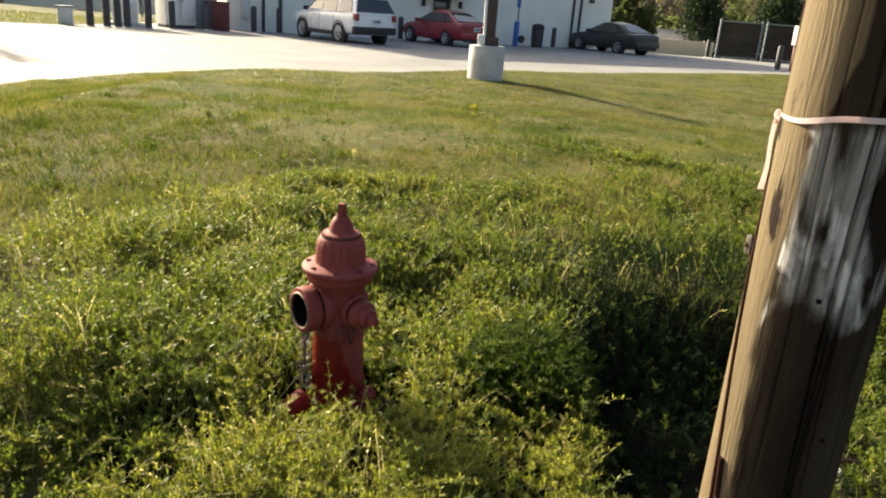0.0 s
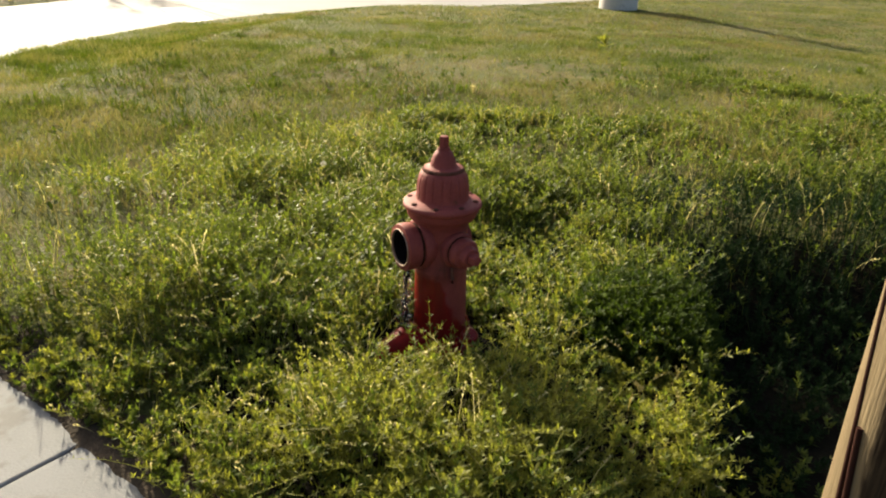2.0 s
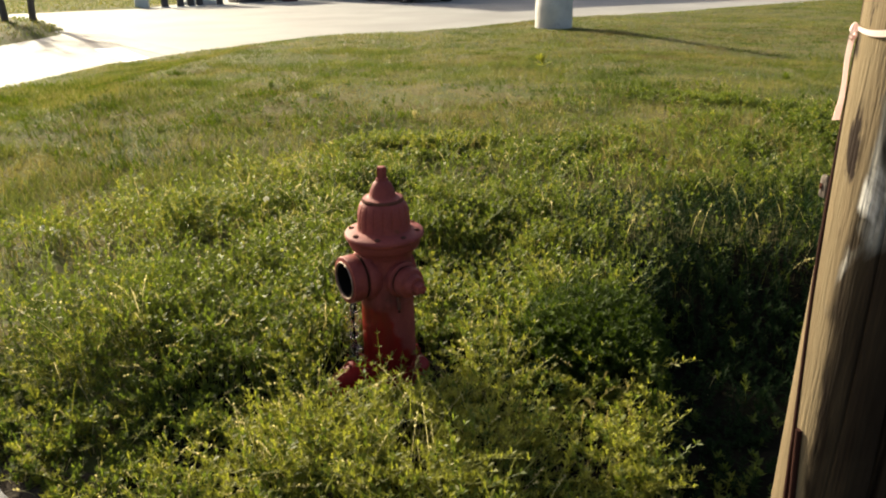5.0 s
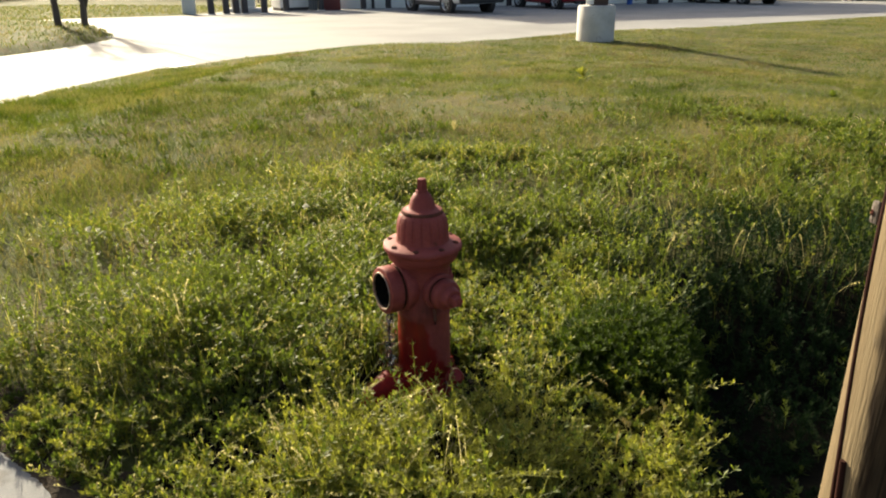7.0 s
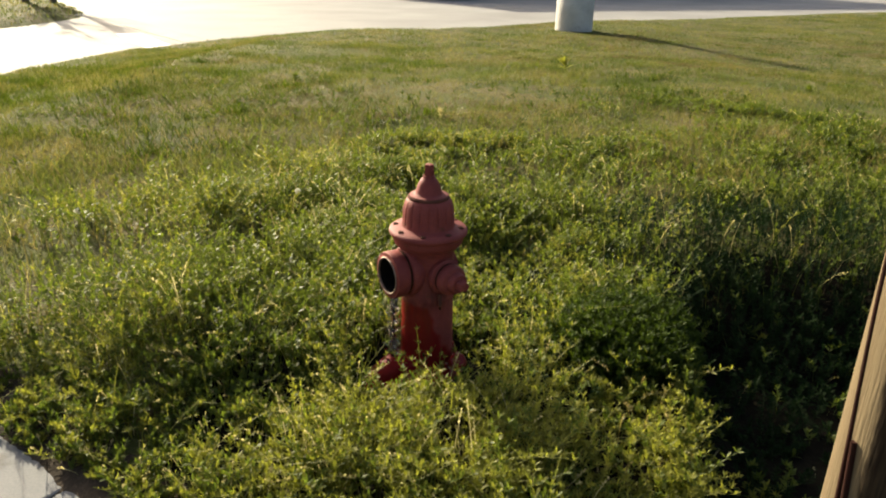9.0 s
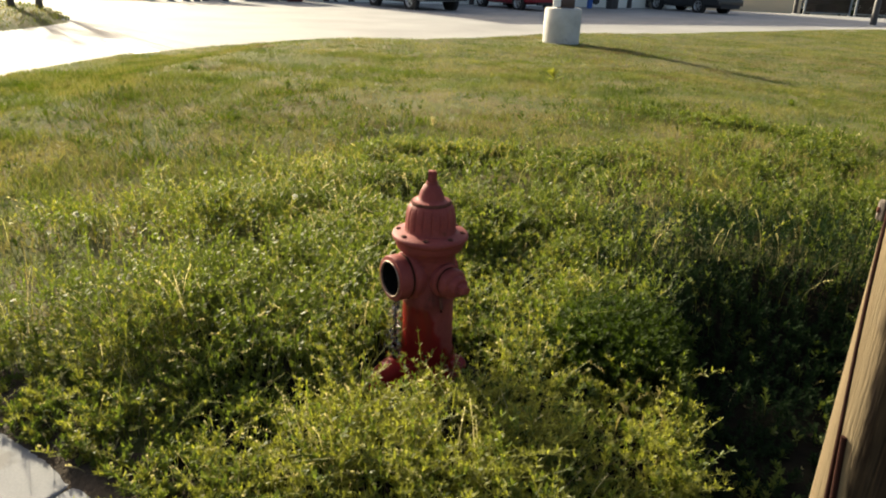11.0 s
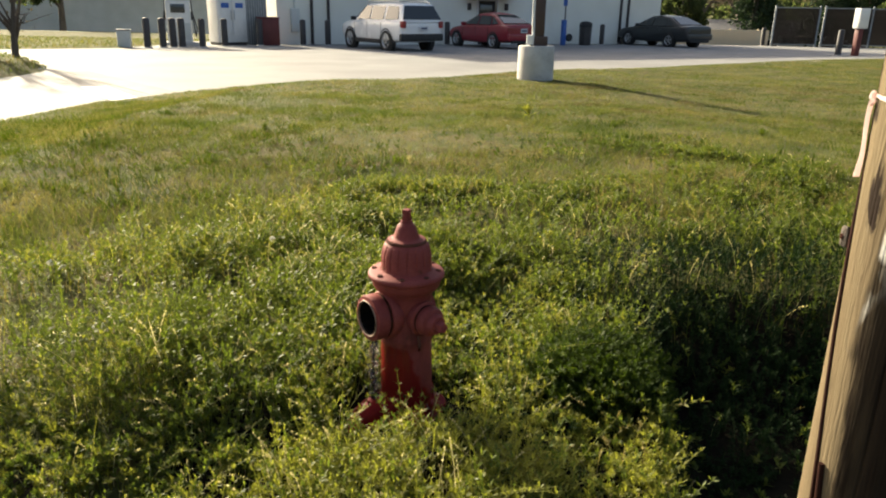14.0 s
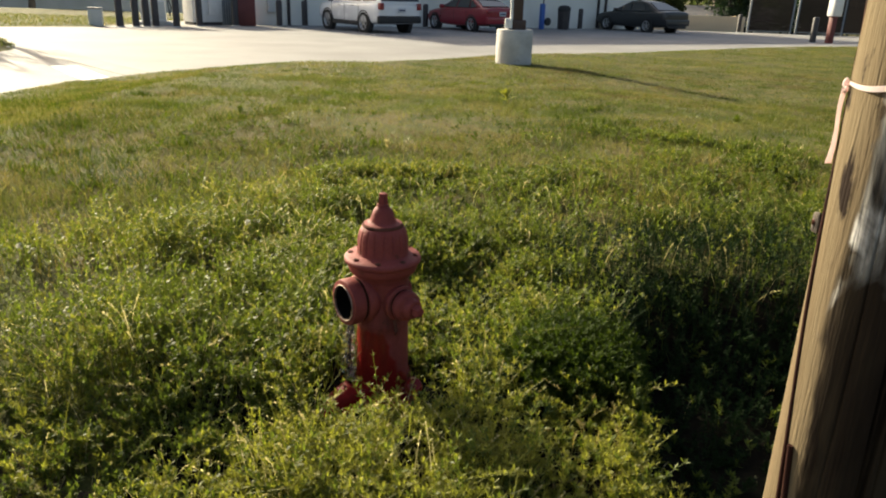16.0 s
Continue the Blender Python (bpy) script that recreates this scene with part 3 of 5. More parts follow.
road = part("road", box((400, 9, 0.2), (0, 0, 0)), M_asphalt, smooth=False)
road.matrix_world = walkway.matrix_world @ pose(0, -7.2, -0.24)
tagged(road, "dark worn asphalt street", "road", kind="structure")

# ---- fire hydrant ----
hydrant = thing("fire_hydrant", pose(0, 0, 0, 0, 0, 0), "faded red cast-iron fire hydrant with open outlet among weeds", "fire hydrant")
part("barrel", lathe([(0.0, -0.05), (0.094, -0.05), (0.094, 0.05), (0.092, 0.10), (0.090, 0.26), (0.089, 0.285), (0.093, 0.300), (0.094, 0.312), (0.090, 0.325), (0.089, 0.40),
                      (0.089, 0.455), (0.092, 0.470), (0.099, 0.480), (0.101, 0.487), (0.0, 0.487)], 64), M_hydrant, hydrant)
base = part("base_flange", lathe([(0.0, 0.0), (0.128, 0.0), (0.134, 0.006), (0.134, 0.030), (0.128, 0.037), (0.10, 0.040), (0.095, 0.055), (0.0, 0.055)], 56), M_hydrant, hydrant)
one = part("bolt", lathe([(0.0, 0), (0.017, 0), (0.017, 0.018), (0.014, 0.022), (0.009, 0.023), (0.009, 0.036), (0.0, 0.038)], 6), M_hydrant, base, "", smooth=False)
one.matrix_basis = pose(0.113, 0.0, 0.036)
for k in range(1, 8):
    a = k * math.pi / 4
    again(one, pose(0.113 * math.cos(a), 0.113 * math.sin(a), 0.036, 0, 0, k * 23), base)
lug = part("flange_lug", lathe([(0, 0), (0.026, 0), (0.030, 0.008), (0.030, 0.032), (0.022, 0.042), (0.0, 0.044)], 20), M_hydrant, hydrant)
lug.matrix_basis = pose(0.112, -0.070, 0.068, 30, 30, 0)
bon = part("bonnet_flange", lathe([(0.0, 0.484), (0.100, 0.484), (0.108, 0.487), (0.115, 0.496), (0.120, 0.511), (0.1215, 0.520), (0.127, 0.524), (0.131, 0.529), (0.132, 0.535),
                                   (0.130, 0.541), (0.124, 0.545), (0.100, 0.549), (0.090, 0.553), (0.0, 0.556)], 64), M_hydrant, hydrant)
one = part("bolt", lathe([(0, 0), (0.010, 0), (0.010, 0.003), (0.007, 0.005), (0, 0.005)], 6), M_rust, bon, "", smooth=False)
one.matrix_basis = pose(0.111, 0, 0.5465)
for k in range(1, 8):
    a = k * math.pi / 4 + 0.0
    again(one, pose(0.111 * math.cos(a), 0.111 * math.sin(a), 0.5465, 0, 0, 11 * k), bon)


def flutes(a, z):
    k = max(0.0, min(1.0, (z - 0.557) / 0.008)) * max(0.0, min(1.0, (0.648 - z) / 0.02))
    return 1 - 0.045 * k * max(0.0, math.cos(a * 18)) ** 8


part("bonnet", lathe([(0.091, 0.5490), (0.0885, 0.5540), (0.0870, 0.5620), (0.0865, 0.5750), (0.0860, 0.5980), (0.0845, 0.6120), (0.0815, 0.6250), (0.0775, 0.6360), (0.0725, 0.6440), (0.066, 0.6500), (0.0, 0.6530)], 180, wob=flutes), M_hydrant, hydrant)
part("bonnet_ring", lathe([(0.060, 0.6420), (0.0670, 0.6450), (0.0695, 0.6490), (0.0695, 0.6530), (0.0665, 0.6570), (0.058, 0.6580)], 56), M_rust, hydrant, "rust-brown ring round the bonnet")
part("weather_cap", lathe([(0.0, 0.6540), (0.0640, 0.6540), (0.0630, 0.6585), (0.0500, 0.6610), (0.0455, 0.6640), (0.0430, 0.6700), (0.0395, 0.6820), (0.0345, 0.6960), (0.0285, 0.7070), (0.0225, 0.7130), (0.0205, 0.7150), (0.0195, 0.7230), (0.0, 0.7240)], 48), M_hydrant, hydrant)
part("operating_nut", lathe([(0.0175, 0.7200), (0.0165, 0.7300), (0.0155, 0.7500), (0.0165, 0.7530), (0.0150, 0.7600), (0.0, 0.7620)], 5), M_hydrant, hydrant, "worn five-sided operating nut", smooth=False)
# open pumper outlet
M_groove = material("dark_rust_scale", (0.022, 0.011, 0.008), (0.065, 0.026, 0.018), 40, 0.95, 0.6, 140, spec=0.05)
way = Vector((-0.765, -0.644, 0.0))
out = turned((0, 0, 0.40), way)
pump = part("outlet", lathe([(0.072, 0.05), (0.083, 0.078), (0.0835, 0.092), (0.080, 0.097), (0.073, 0.099), (0.073, 0.107), (0.0765, 0.109), (0.0795, 0.113), (0.0800, 0.148),
                             (0.0775, 0.154), (0.064, 0.156), (0.0600, 0.153), (0.0585, 0.10), (0.0585, 0.02), (0.0, 0.02)], 56, out), M_hydrant, hydrant)
part("thread_ring", lathe([(0.0625, 0.152), (0.0640, 0.158), (0.0620, 0.1600), (0.0592, 0.1585), (0.0580, 0.152), (0.0600, 0.148)], 56, out), M_worn, pump, "worn bronze inner ring")
part("neck", lathe([(0.0730, 0.0985), (0.0744, 0.0992), (0.0744, 0.1068), (0.0730, 0.1075)], 56, out), M_groove, pump, "rusted groove behind the rim")
part("bore", lathe([(0.0582, 0.1535), (0.0575, 0.145), (0.0570, 0.04), (0.054, 0.030), (0.0, 0.028)], 48, out), M_bore, pump, "dark wet inside of the outlet")
# capped hose outlet
cap_to = turned((0, 0, 0.398), (0.735, -0.678, -0.03)) @ Matrix.Diagonal((1.07, 1.07, 1.03, 1))
hose = part("hose_outlet", lathe([(0.046, 0.05), (0.056, 0.078), (0.058, 0.086), (0.057, 0.094), (0.052, 0.098), (0.040, 0.099), (0.040, 0.106), (0.0, 0.106)], 40, cap_to), M_hydrant, hydrant)
part("gasket", lathe([(0.040, 0.098), (0.0465, 0.098), (0.0465, 0.1055), (0.040, 0.1055)], 40, cap_to), M_groove, hose, "dark rusted gap behind the cap")
capo = part("cap", lathe([(0.040, 0.105), (0.0475, 0.107), (0.0495, 0.112), (0.0490, 0.128), (0.045, 0.137), (0.034, 0.142), (0.0325, 0.146), (0.0320, 0.158), (0.028, 0.164), (0.0, 0.166)], 40, cap_to), M_hydrant, hose)
part("cap_nut", lathe([(0.0195, 0.160), (0.019, 0.184), (0.016, 0.191), (0.0, 0.193)], 5, cap_to), M_hydrant, capo, smooth=False)
# cap on the far side
far_to = turned((0, 0, 0.398), (0.80, 0.60, 0.0))
part("hose_outlet", lathe([(0.05, 0.05), (0.060, 0.076), (0.060, 0.086), (0.046, 0.090), (0.0, 0.09)], 32, far_to), M_hydrant, hydrant)
# short pipe stub at the foot, painted red and wet
part("inlet_elbow", tube([(-0.02, 0.0, 0.03), (-0.06, -0.05, 0.034), (-0.105, -0.095, 0.034), (-0.145, -0.125, 0.012), (-0.175, -0.145, -0.05)], [0.055, 0.060, 0.058, 0.052, 0.045], 24), M_wetred, hydrant, "wet red-painted pipe stub at the foot")
chain = part("chain_stub", tube([(0.052, -0.078, 0.335), (0.056, -0.088, 0.320), (0.058, -0.092, 0.300), (0.057, -0.090, 0.287)], [0.007, 0.006, 0.007, 0.005], 8), M_rust, hydrant, "rusted chain stub")

# water running from the outlet
r2 = random.Random(5)
lip = Vector((0, 0, 0.40)) + way * 0.126 + Vector((0, 0, -0.079))
bm = bmesh.new()
for s in range(7):
    pts, rad = [], []
    side = Vector((0.6, -0.8, 0)) * r2.uniform(-0.010, 0.010)
    for k in range(15):
        f = k / 14
        wob = Vector((r2.uniform(-1, 1), r2.uniform(-1, 1), 0)) * 0.0028 * (0.3 + f)
        pts.append(lip + side * (1 + f) + way * 0.012 * math.sqrt(f) + Vector((0, 0, -0.268 * f ** 1.25)) + wob)
        rad.append(0.0018 + 0.0058 * r2.random() ** 2)
    tube(pts, rad, 6, bm)
for k in range(180):
    f = r2.random() ** 0.8
    p = lip + way * (0.012 * math.sqrt(f)) + Vector((r2.gauss(0, 0.006 + 0.012 * f), r2.gauss(0, 0.006 + 0.012 * f), -0.28 * f))
    bmesh.ops.create_icosphere(bm, subdivisions=1, radius=r2.uniform(0.0022, 0.0078), matrix=Matrix.Translation(p) @ Matrix.Diagonal((1, 1, r2.uniform(1, 2.2), 1)))
tagged(part("water_stream", bm, M_water), "thin broken trickle of clear water falling from the hydrant outlet", "water", kind="stuff")

# ---- utility pole ----
PX, PY, PR = 1.163, -0.884, 0.134
pole = thing("utility_pole", pose(PX, PY, -0.02), "weathered wooden utility pole, coloured tan on the sunlit flank and darker on the shaded side, with long cracks", "utility pole")
seg, hts = 440, np.concatenate([np.linspace(-0.4, 2.2, 90), np.linspace(2.4, 9.5, 24)])
th = np.linspace(0, 2 * np.pi, seg, endpoint=False)
TH, HZ = np.meshgrid(th, hts)
rad = PR * (1 - 0.011 * HZ) + 0.004 * np.cos(2 * TH + 0.8) + 0.0045 * (field(TH * 3.0, HZ * 0.5, 1.0) - 0.5) + 0.0014 * (field(TH * 9, HZ * 0.8, 1.0, 4) - 0.5)
cr = np.random.default_rng(4)
for k in range(26):
    a0, z0, ln, dp, wd = cr.random() * 6.283, cr.uniform(-0.2, 2.0), cr.uniform(0.15, 0.9), cr.uniform(0.006, 0.018), cr.uniform(0.010, 0.022)
    if radians(146) < a0 < radians(216):
        a0 += radians(84)
    aa = (TH - a0 - 0.03 * np.sin(HZ * 5 + k) + np.pi) % (2 * np.pi) - np.pi
    rad = rad - dp * np.exp(-(aa / wd) ** 2) * np.clip(1.3 - np.abs((HZ - z0) / ln) ** 2, 0, 1)
V = np.stack([rad * np.cos(TH), rad * np.sin(TH), HZ], -1).reshape(-1, 3)
i = (np.arange(len(hts) - 1)[:, None] * seg + np.arange(seg)[None]).ravel()
j = (np.arange(len(hts) - 1)[:, None] * seg + (np.arange(seg)[None] + 1) % seg).ravel()
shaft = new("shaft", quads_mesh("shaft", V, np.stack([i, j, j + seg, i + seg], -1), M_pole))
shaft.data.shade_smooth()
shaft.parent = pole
la = math.radians(152)


def spiral(z):
    """The moulding winds slowly round the pole: its bearing at a height."""
    return la + radians(6 + 36 * max(0.0, (1.27 - z) / 0.94) ** 1.15)


def on_pole(a, z, proud):
    r = PR * (1 - 0.011 * z) + proud
    return Vector((r * math.cos(a), r * math.sin(a), z))


part("ground_moulding", tube([on_pole(spiral(z), z, 0.001 + 0.0015 * math.sin(z * 9)) for z in np.linspace(-0.3, 5, 60)], 0.0062, 10), M_rod, pole, "red-brown wire moulding")
part("moulding_stub", tube([on_pole(spiral(z) + 0.15, z, 0.003) for z in np.linspace(-0.3, 0.50, 12)], 0.0070, 10), M_rod, pole, "broken end of dark moulding")
a = la - 0.12
d = Vector((math.cos(a + 0.2), math.sin(a + 0.2), 0))
br = part("bracket", box((0.012, 0.022, 0.045), (0, 0, 0), 0.006, turned(d * (PR + 0.010) + Vector((0, 0, 0.985)), Vector((0, 0, 1))) @ pose(0, 0, 0, 0, 0, 20)), M_bark, pole, "small weathered grey bracket")
part("bolt_head", lathe([(0, 0), (0.007, 0), (0.006, 0.004), (0, 0.005)], 6, turned(d * (PR + 0.015) + Vector((0, 0, 0.985)), d)), M_rust, br)
for az, z in ((-78, 0.62), (-112, 0.93), (-60, 1.32), (-95, 0.40)):
    d = Vector((math.cos(radians(az)), math.sin(radians(az)), 0))
    part("nail", lathe([(0, 0), (0.0055, 0), (0.005, 0.003), (0, 0.004)], 10, turned(d * (PR * (1 - 0.011 * z) - 0.001) + Vector((0, 0, z)), d)), M_bore, pole)
# flagging tape tied round the pole, with a hanging tail
bm = bmesh.new()
ring = []
for k in range(72):
    a = 2 * math.pi * k / 72
    r = PR * (1 - 0.011 * 1.26) + 0.0055
    z = 1.292 + 0.020 * math.cos(a - 5.93) + 0.003 * math.sin(5 * a)
    squeeze = 0.35 + 0.65 * min(1, abs(((a - la + math.pi) % (2 * math.pi)) - math.pi) / 0.9)
    ring.append([bm.verts.new((rr * math.cos(a), rr * math.sin(a), z + s * 0.0056 * squeeze)) for s in (-1, 1) for rr in (r, r + 0.0015)])
for k in range(72):
    p, q = ring[k], ring[(k + 1) % 72]
    for u, v in ((0, 1), (1, 3), (3, 2), (2, 0)):
        bm.faces.new((p[u], p[v], q[v], q[u]))
tape = part("tape_band", bm, M_ribbon)
tape.matrix_world = pole.matrix_world.copy()
tagged(tape, "faded pink flagging tape tied round the wooden pole", "ribbon")
tape.name = "flagging_tape"
dk = Vector((math.cos(la + 0.1), math.sin(la + 0.1), 0)) * (PR + 0.010)
bm = tube([dk + Vector((0, 0, 1.268 + 0.012 * math.sin(t))) + Vector((0.007 * math.cos(t), 0.008 * math.cos(t), 0)) for t in np.linspace(0, 6.0, 9)], 0.004, 8)
part("knot", bm, M_ribbon, tape)
bm = bmesh.new()
rows = []
for k in range(12):
    f = k / 11
    c = dk + Vector((-0.001 - 0.001 * f, -0.002 + 0.004 * math.sin(f * 7), 1.262 - 0.150 * f))
    ang = 0.5 * math.sin(f * 3)
    side = Vector((math.cos(ang), math.sin(ang), 0)) * (0.0048 + 0.002 * f)
    rows.append([bm.verts.new(c + side * s + Vector((0, o, 0))) for s, o in ((-1, 0), (1, 0), (1, 0.0016), (-1, 0.0016))])
for p, q in zip(rows, rows[1:]):
    for u in range(4):
        bm.faces.new((p[u], p[(u + 1) % 4], q[(u + 1) % 4], q[u]))
bm.faces.new(rows[0]), bm.faces.new(rows[-1])
part("tail", bm, M_ribbon, tape)

# ---- lamp pier on the lawn ----
CX, CY = 0.815, 11.36
cz = float(land(CX, CY))
pier = thing("post_on_pier", pose(CX, CY, cz), "square bronze post with pale conduit on a round concrete pier", "post")
top = 0.79 - cz
part("pier", lathe([(0, -0.3), (0.324, -0.3), (0.326, 0.2), (0.324, top - 0.02), (0.31, top), (0, top + 0.004)], 56), M_pier, pier, "round concrete pier")
part("base_plate", box((0.30, 0.30, 0.025), (0.03, 0.03, top + 0.016), 0.004), M_bronze, pier)
part("shaft", box((0.185, 0.185, 0.96), (0.03, 0.03, top + 0.51), 0.012), M_bronze, pier)
part("base_cover", box((0.27, 0.27, 0.15), (0.05, 0.03, top + 0.09), 0.015), M_bronze, pier)
part("junction_box", box((0.13, 0.13, 0.17), (-0.125, -0.08, top + 0.105), 0.01), M_white, pier, "pale electrical box at the foot")
part("conduit", tube([(-0.072, -0.06, top + 0.1), (-0.082, -0.05, top + 0.5), (-0.082, -0.04, top + 0.97)], 0.028, 10), M_white, pier, "pale conduit up the post")
part("post_cap", box((0.20, 0.20, 0.03), (0.03, 0.03, top + 1.005), 0.01), M_bronze, pier)

# ---- shop building ----
WL, WR = Vector((-8.95, 27.5)), Vector((8.25, 39.3))
wall_dir = (WR - WL).normalized()
wall_len = (WR - WL).length
BZ = -0.35
shop = thing("shop_building", Matrix.Translation((WL.x, WL.y, BZ)) @ pose(0, 0, 0, 0, 0, math.degrees(math.atan2(wall_dir.y, wall_dir.x))),
             "single-storey cream stucco shop with flat roof and dark downspouts", "shop")
WH = 4.8 - BZ


def on_wall(px, py):
    """Distance along the shop's front of a place on the plan."""
    return (Vector((px, py)) - WL).dot(wall_dir)


door_s = on_wall(-0.75, 33.1)
for a, b, lo, hi in ((0, door_s - 0.5, 0, WH), (door_s + 0.5, wall_len, 0, WH), (door_s - 0.5, door_s + 0.5, 2.12, WH)):
    part("wall", box((b - a, 0.25, hi - lo), ((a + b) / 2, 0.125, (lo + hi) / 2)), M_stucco, shop, smooth=False)
part("side_wall", box((0.25, 11.5, WH), (0.125, 6.0, WH / 2)), M_stucco, shop, smooth=False)
part("side_wall", box((0.25, 11.5, WH), (wall_len - 0.125, 6.0, WH / 2)), M_stucco, shop, smooth=False)
part("rear_wall", box((wall_len - 0.5, 0.25, WH), (wall_len / 2, 11.6, WH / 2)), M_stucco, shop, smooth=False)
part("roof", box((wall_len + 0.3, 12.1, 0.25), (wall_len / 2, 5.9, WH + 0.126), 0.03), M_shingle, shop, smooth=False)
door = part("door", box((0.96, 0.06, 2.00), (door_s, 0.10, 1.10), 0.01), M_trim, shop, "dark glazed shop door")
part("door_glass", box((0.66, 0.012, 0.75), (door_s, 0.064, 1.62), 0.004), M_glass, door)
part("door_handle", box((0.03, 0.05, 0.25), (door_s + 0.38, 0.05, 1.25), 0.01), M_steel, door)
for s in (-1, 1):
    part("door_frame", box((0.07, 0.10, 2.06), (door_s + s * 0.535, -0.03, 1.10), 0.01), M_white, shop, "white door frame")
part("door_header", box((1.14, 0.10, 0.08), (door_s, -0.03, 2.17), 0.01), M_white, shop)
bm = slab([(0, 0), (0.9, 0.0), (0.9, 0.14), (0.08, 0.70), (0, 0.70)], 2.5, m=Matrix.Translation((door_s - 1.25, 0, 2.24)) @ Matrix(((0, 0, 1, 0), (-1, 0, 0, 0), (0, 1, 0, 0), (0, 0, 0, 1))))
part("awning", bm, M_redpaint, shop, "bright red canvas awning", smooth=False)
for s in (-1.0, 1.02):
    lampo = part("wall_lamp", box((0.14, 0.16, 0.30), (door_s + s, -0.08, 1.85), 0.03), M_trim, shop, "dark wall lamp beside the door")
for px, py in ((-7.75, 28.3), (-7.15, 28.7), (5.95, 37.7), (6.35, 38.0)):
    s = on_wall(px, py)
    dsp = part("downspout", box((0.11, 0.09, WH - 0.25), (s, -0.05, WH / 2 + 0.12), 0.015), M_trim, shop, "dark rectangular downspout")
    part("elbow", box((0.11, 0.22, 0.09), (s, -0.11, 0.24), 0.02), M_trim, dsp)
s = on_wall(-8.35, 27.9)
meter = part("utility_box", box((0.35, 0.18, 0.9), (s, -0.09, 1.2), 0.02), M_siding, shop, "grey utility box on the wall")
part("conduit", tube([(s, -0.06, 1.6), (s, -0.05, 4.5)], 0.03, 8), M_siding, meter)
part("vent_hood", box((0.25, 0.2, 0.18), (on_wall(6.9, 38.4), -0.1, 2.55), 0.04), M_trim, shop)

# ---- lot furniture ----
proto = None


def bollard(x, y, h=0.98, r=0.115):
    global proto
    if proto is None:
        proto = thing("bollard", pose(x, y, float(lot_z(y))), "dark brown painted steel bollard at the edge of the lot", "bollard", "bollards round the shop")
        part("post", lathe([(0, -0.2), (r, -0.2), (r, h - 0.06), (r * 0.85, h - 0.02), (r * 0.4, h), (0, h + 0.005)], 20), M_trim, proto)
        part("base_collar", lathe([(r + 0.002, -0.02), (r + 0.05, -0.02), (r + 0.05, 0.02), (r + 0.002, 0.035)], 20), M_pier, proto)
        return proto
    return copy_thing(proto, pose(x, y, float(lot_z(y))))


for x, y in ((-10.3, 23.2), (-10.0, 24.5), (-9.15, 25.9), (-7.75, 26.9), (-6.95, 27.7), (-2.4, 30.9), (4.85, 35.6), (13.1, 28.3), (14.6, 42.0), (-11.7, 22.0), (-11.35, 22.4), (-11.1, 22.65), (-10.85, 22.8)):
    bollard(x, y)

tb = thing("trash_bin", pose(3.95, 34.75, float(lot_z(34.75)), 0, 0, 34), "dark round-topped litter bin beside the shop wall", "trash bin")
part("body", lathe([(0, 0.0), (0.26, 0.0), (0.28, 0.05), (0.30, 0.80), (0.29, 0.83), (0, 0.83)], 8), M_trim, tb, smooth=False)
part("hood", lathe([(0.30, 0.83), (0.31, 0.86), (0.30, 0.98), (0.22, 1.08), (0, 1.12)], 24), M_cladding, tb)
part("flap", box((0.30, 0.03, 0.16), (0, -0.29, 0.95), 0.01), M_cladding, tb)
air = thing("air_pump_post", pose(2.85, 33.9, float(lot_z(33.9)), 0, 0, 34), "slim blue tyre-air machine on a post by the wall", "air pump")
part("cabinet", box((0.20, 0.20, 1.15), (0, 0, 0.575), 0.03), M_blue, air)
part("sign_post", tube([(0.08, 0.05, 1.1), (0.08, 0.05, 3.0)], 0.03, 10), M_trim, air)
part("sign", box((0.22, 0.03, 0.75), (0.02, 0.0, 2.15), 0.01), M_blue, air, "blue and pale sign")
part("hose_reel", lathe([(0, 0), (0.16, 0), (0.18, 0.03), (0.18, 0.09), (0.16, 0.12), (0, 0.12)], 20, turned((0.3, 0, 0.35), (0, -1, 0))), M_cladding, air)

mb = thing("meter_post", pose(13.95, 28.8, float(lot_z(28.8)), 0, 0, 20), "white metal box on a red painted post beside the lot", "meter box")
part("post", box((0.22, 0.22, 1.15), (0, 0, 0.5), 0.02), M_maroon, mb, "red-brown painted pedestal")
part("box", box((0.46, 0.32, 0.75), (0.02, 0, 1.40), 0.03), M_white, mb)
part("door", box((0.38, 0.02, 0.64), (0.02, -0.168, 1.40), 0.008), M_white, mb)

M_fencepost = material("dull_fence_steel", (0.20, 0.22, 0.23), (0.28, 0.30, 0.31), 8, 0.6, 0.1, 90, spec=0.2)
# chain-link dumpster enclosure
enc = thing("gate_enclosure", pose(14.75, 41.0, float(lot_z(41)) - 0.02, 0, 0, 6), "chain-link enclosure with brown privacy slats and steel gate posts", "fence")
FH = 2.05
for x in (0, 2.45, 2.75, 5.4, 8.0):
    part("gate_post", lathe([(0, -0.2), (0.055, -0.2), (0.055, FH + 0.08), (0.03, FH + 0.13), (0, FH + 0.14)], 14, Matrix.Translation((x, 0, 0))), M_fencepost, enc)
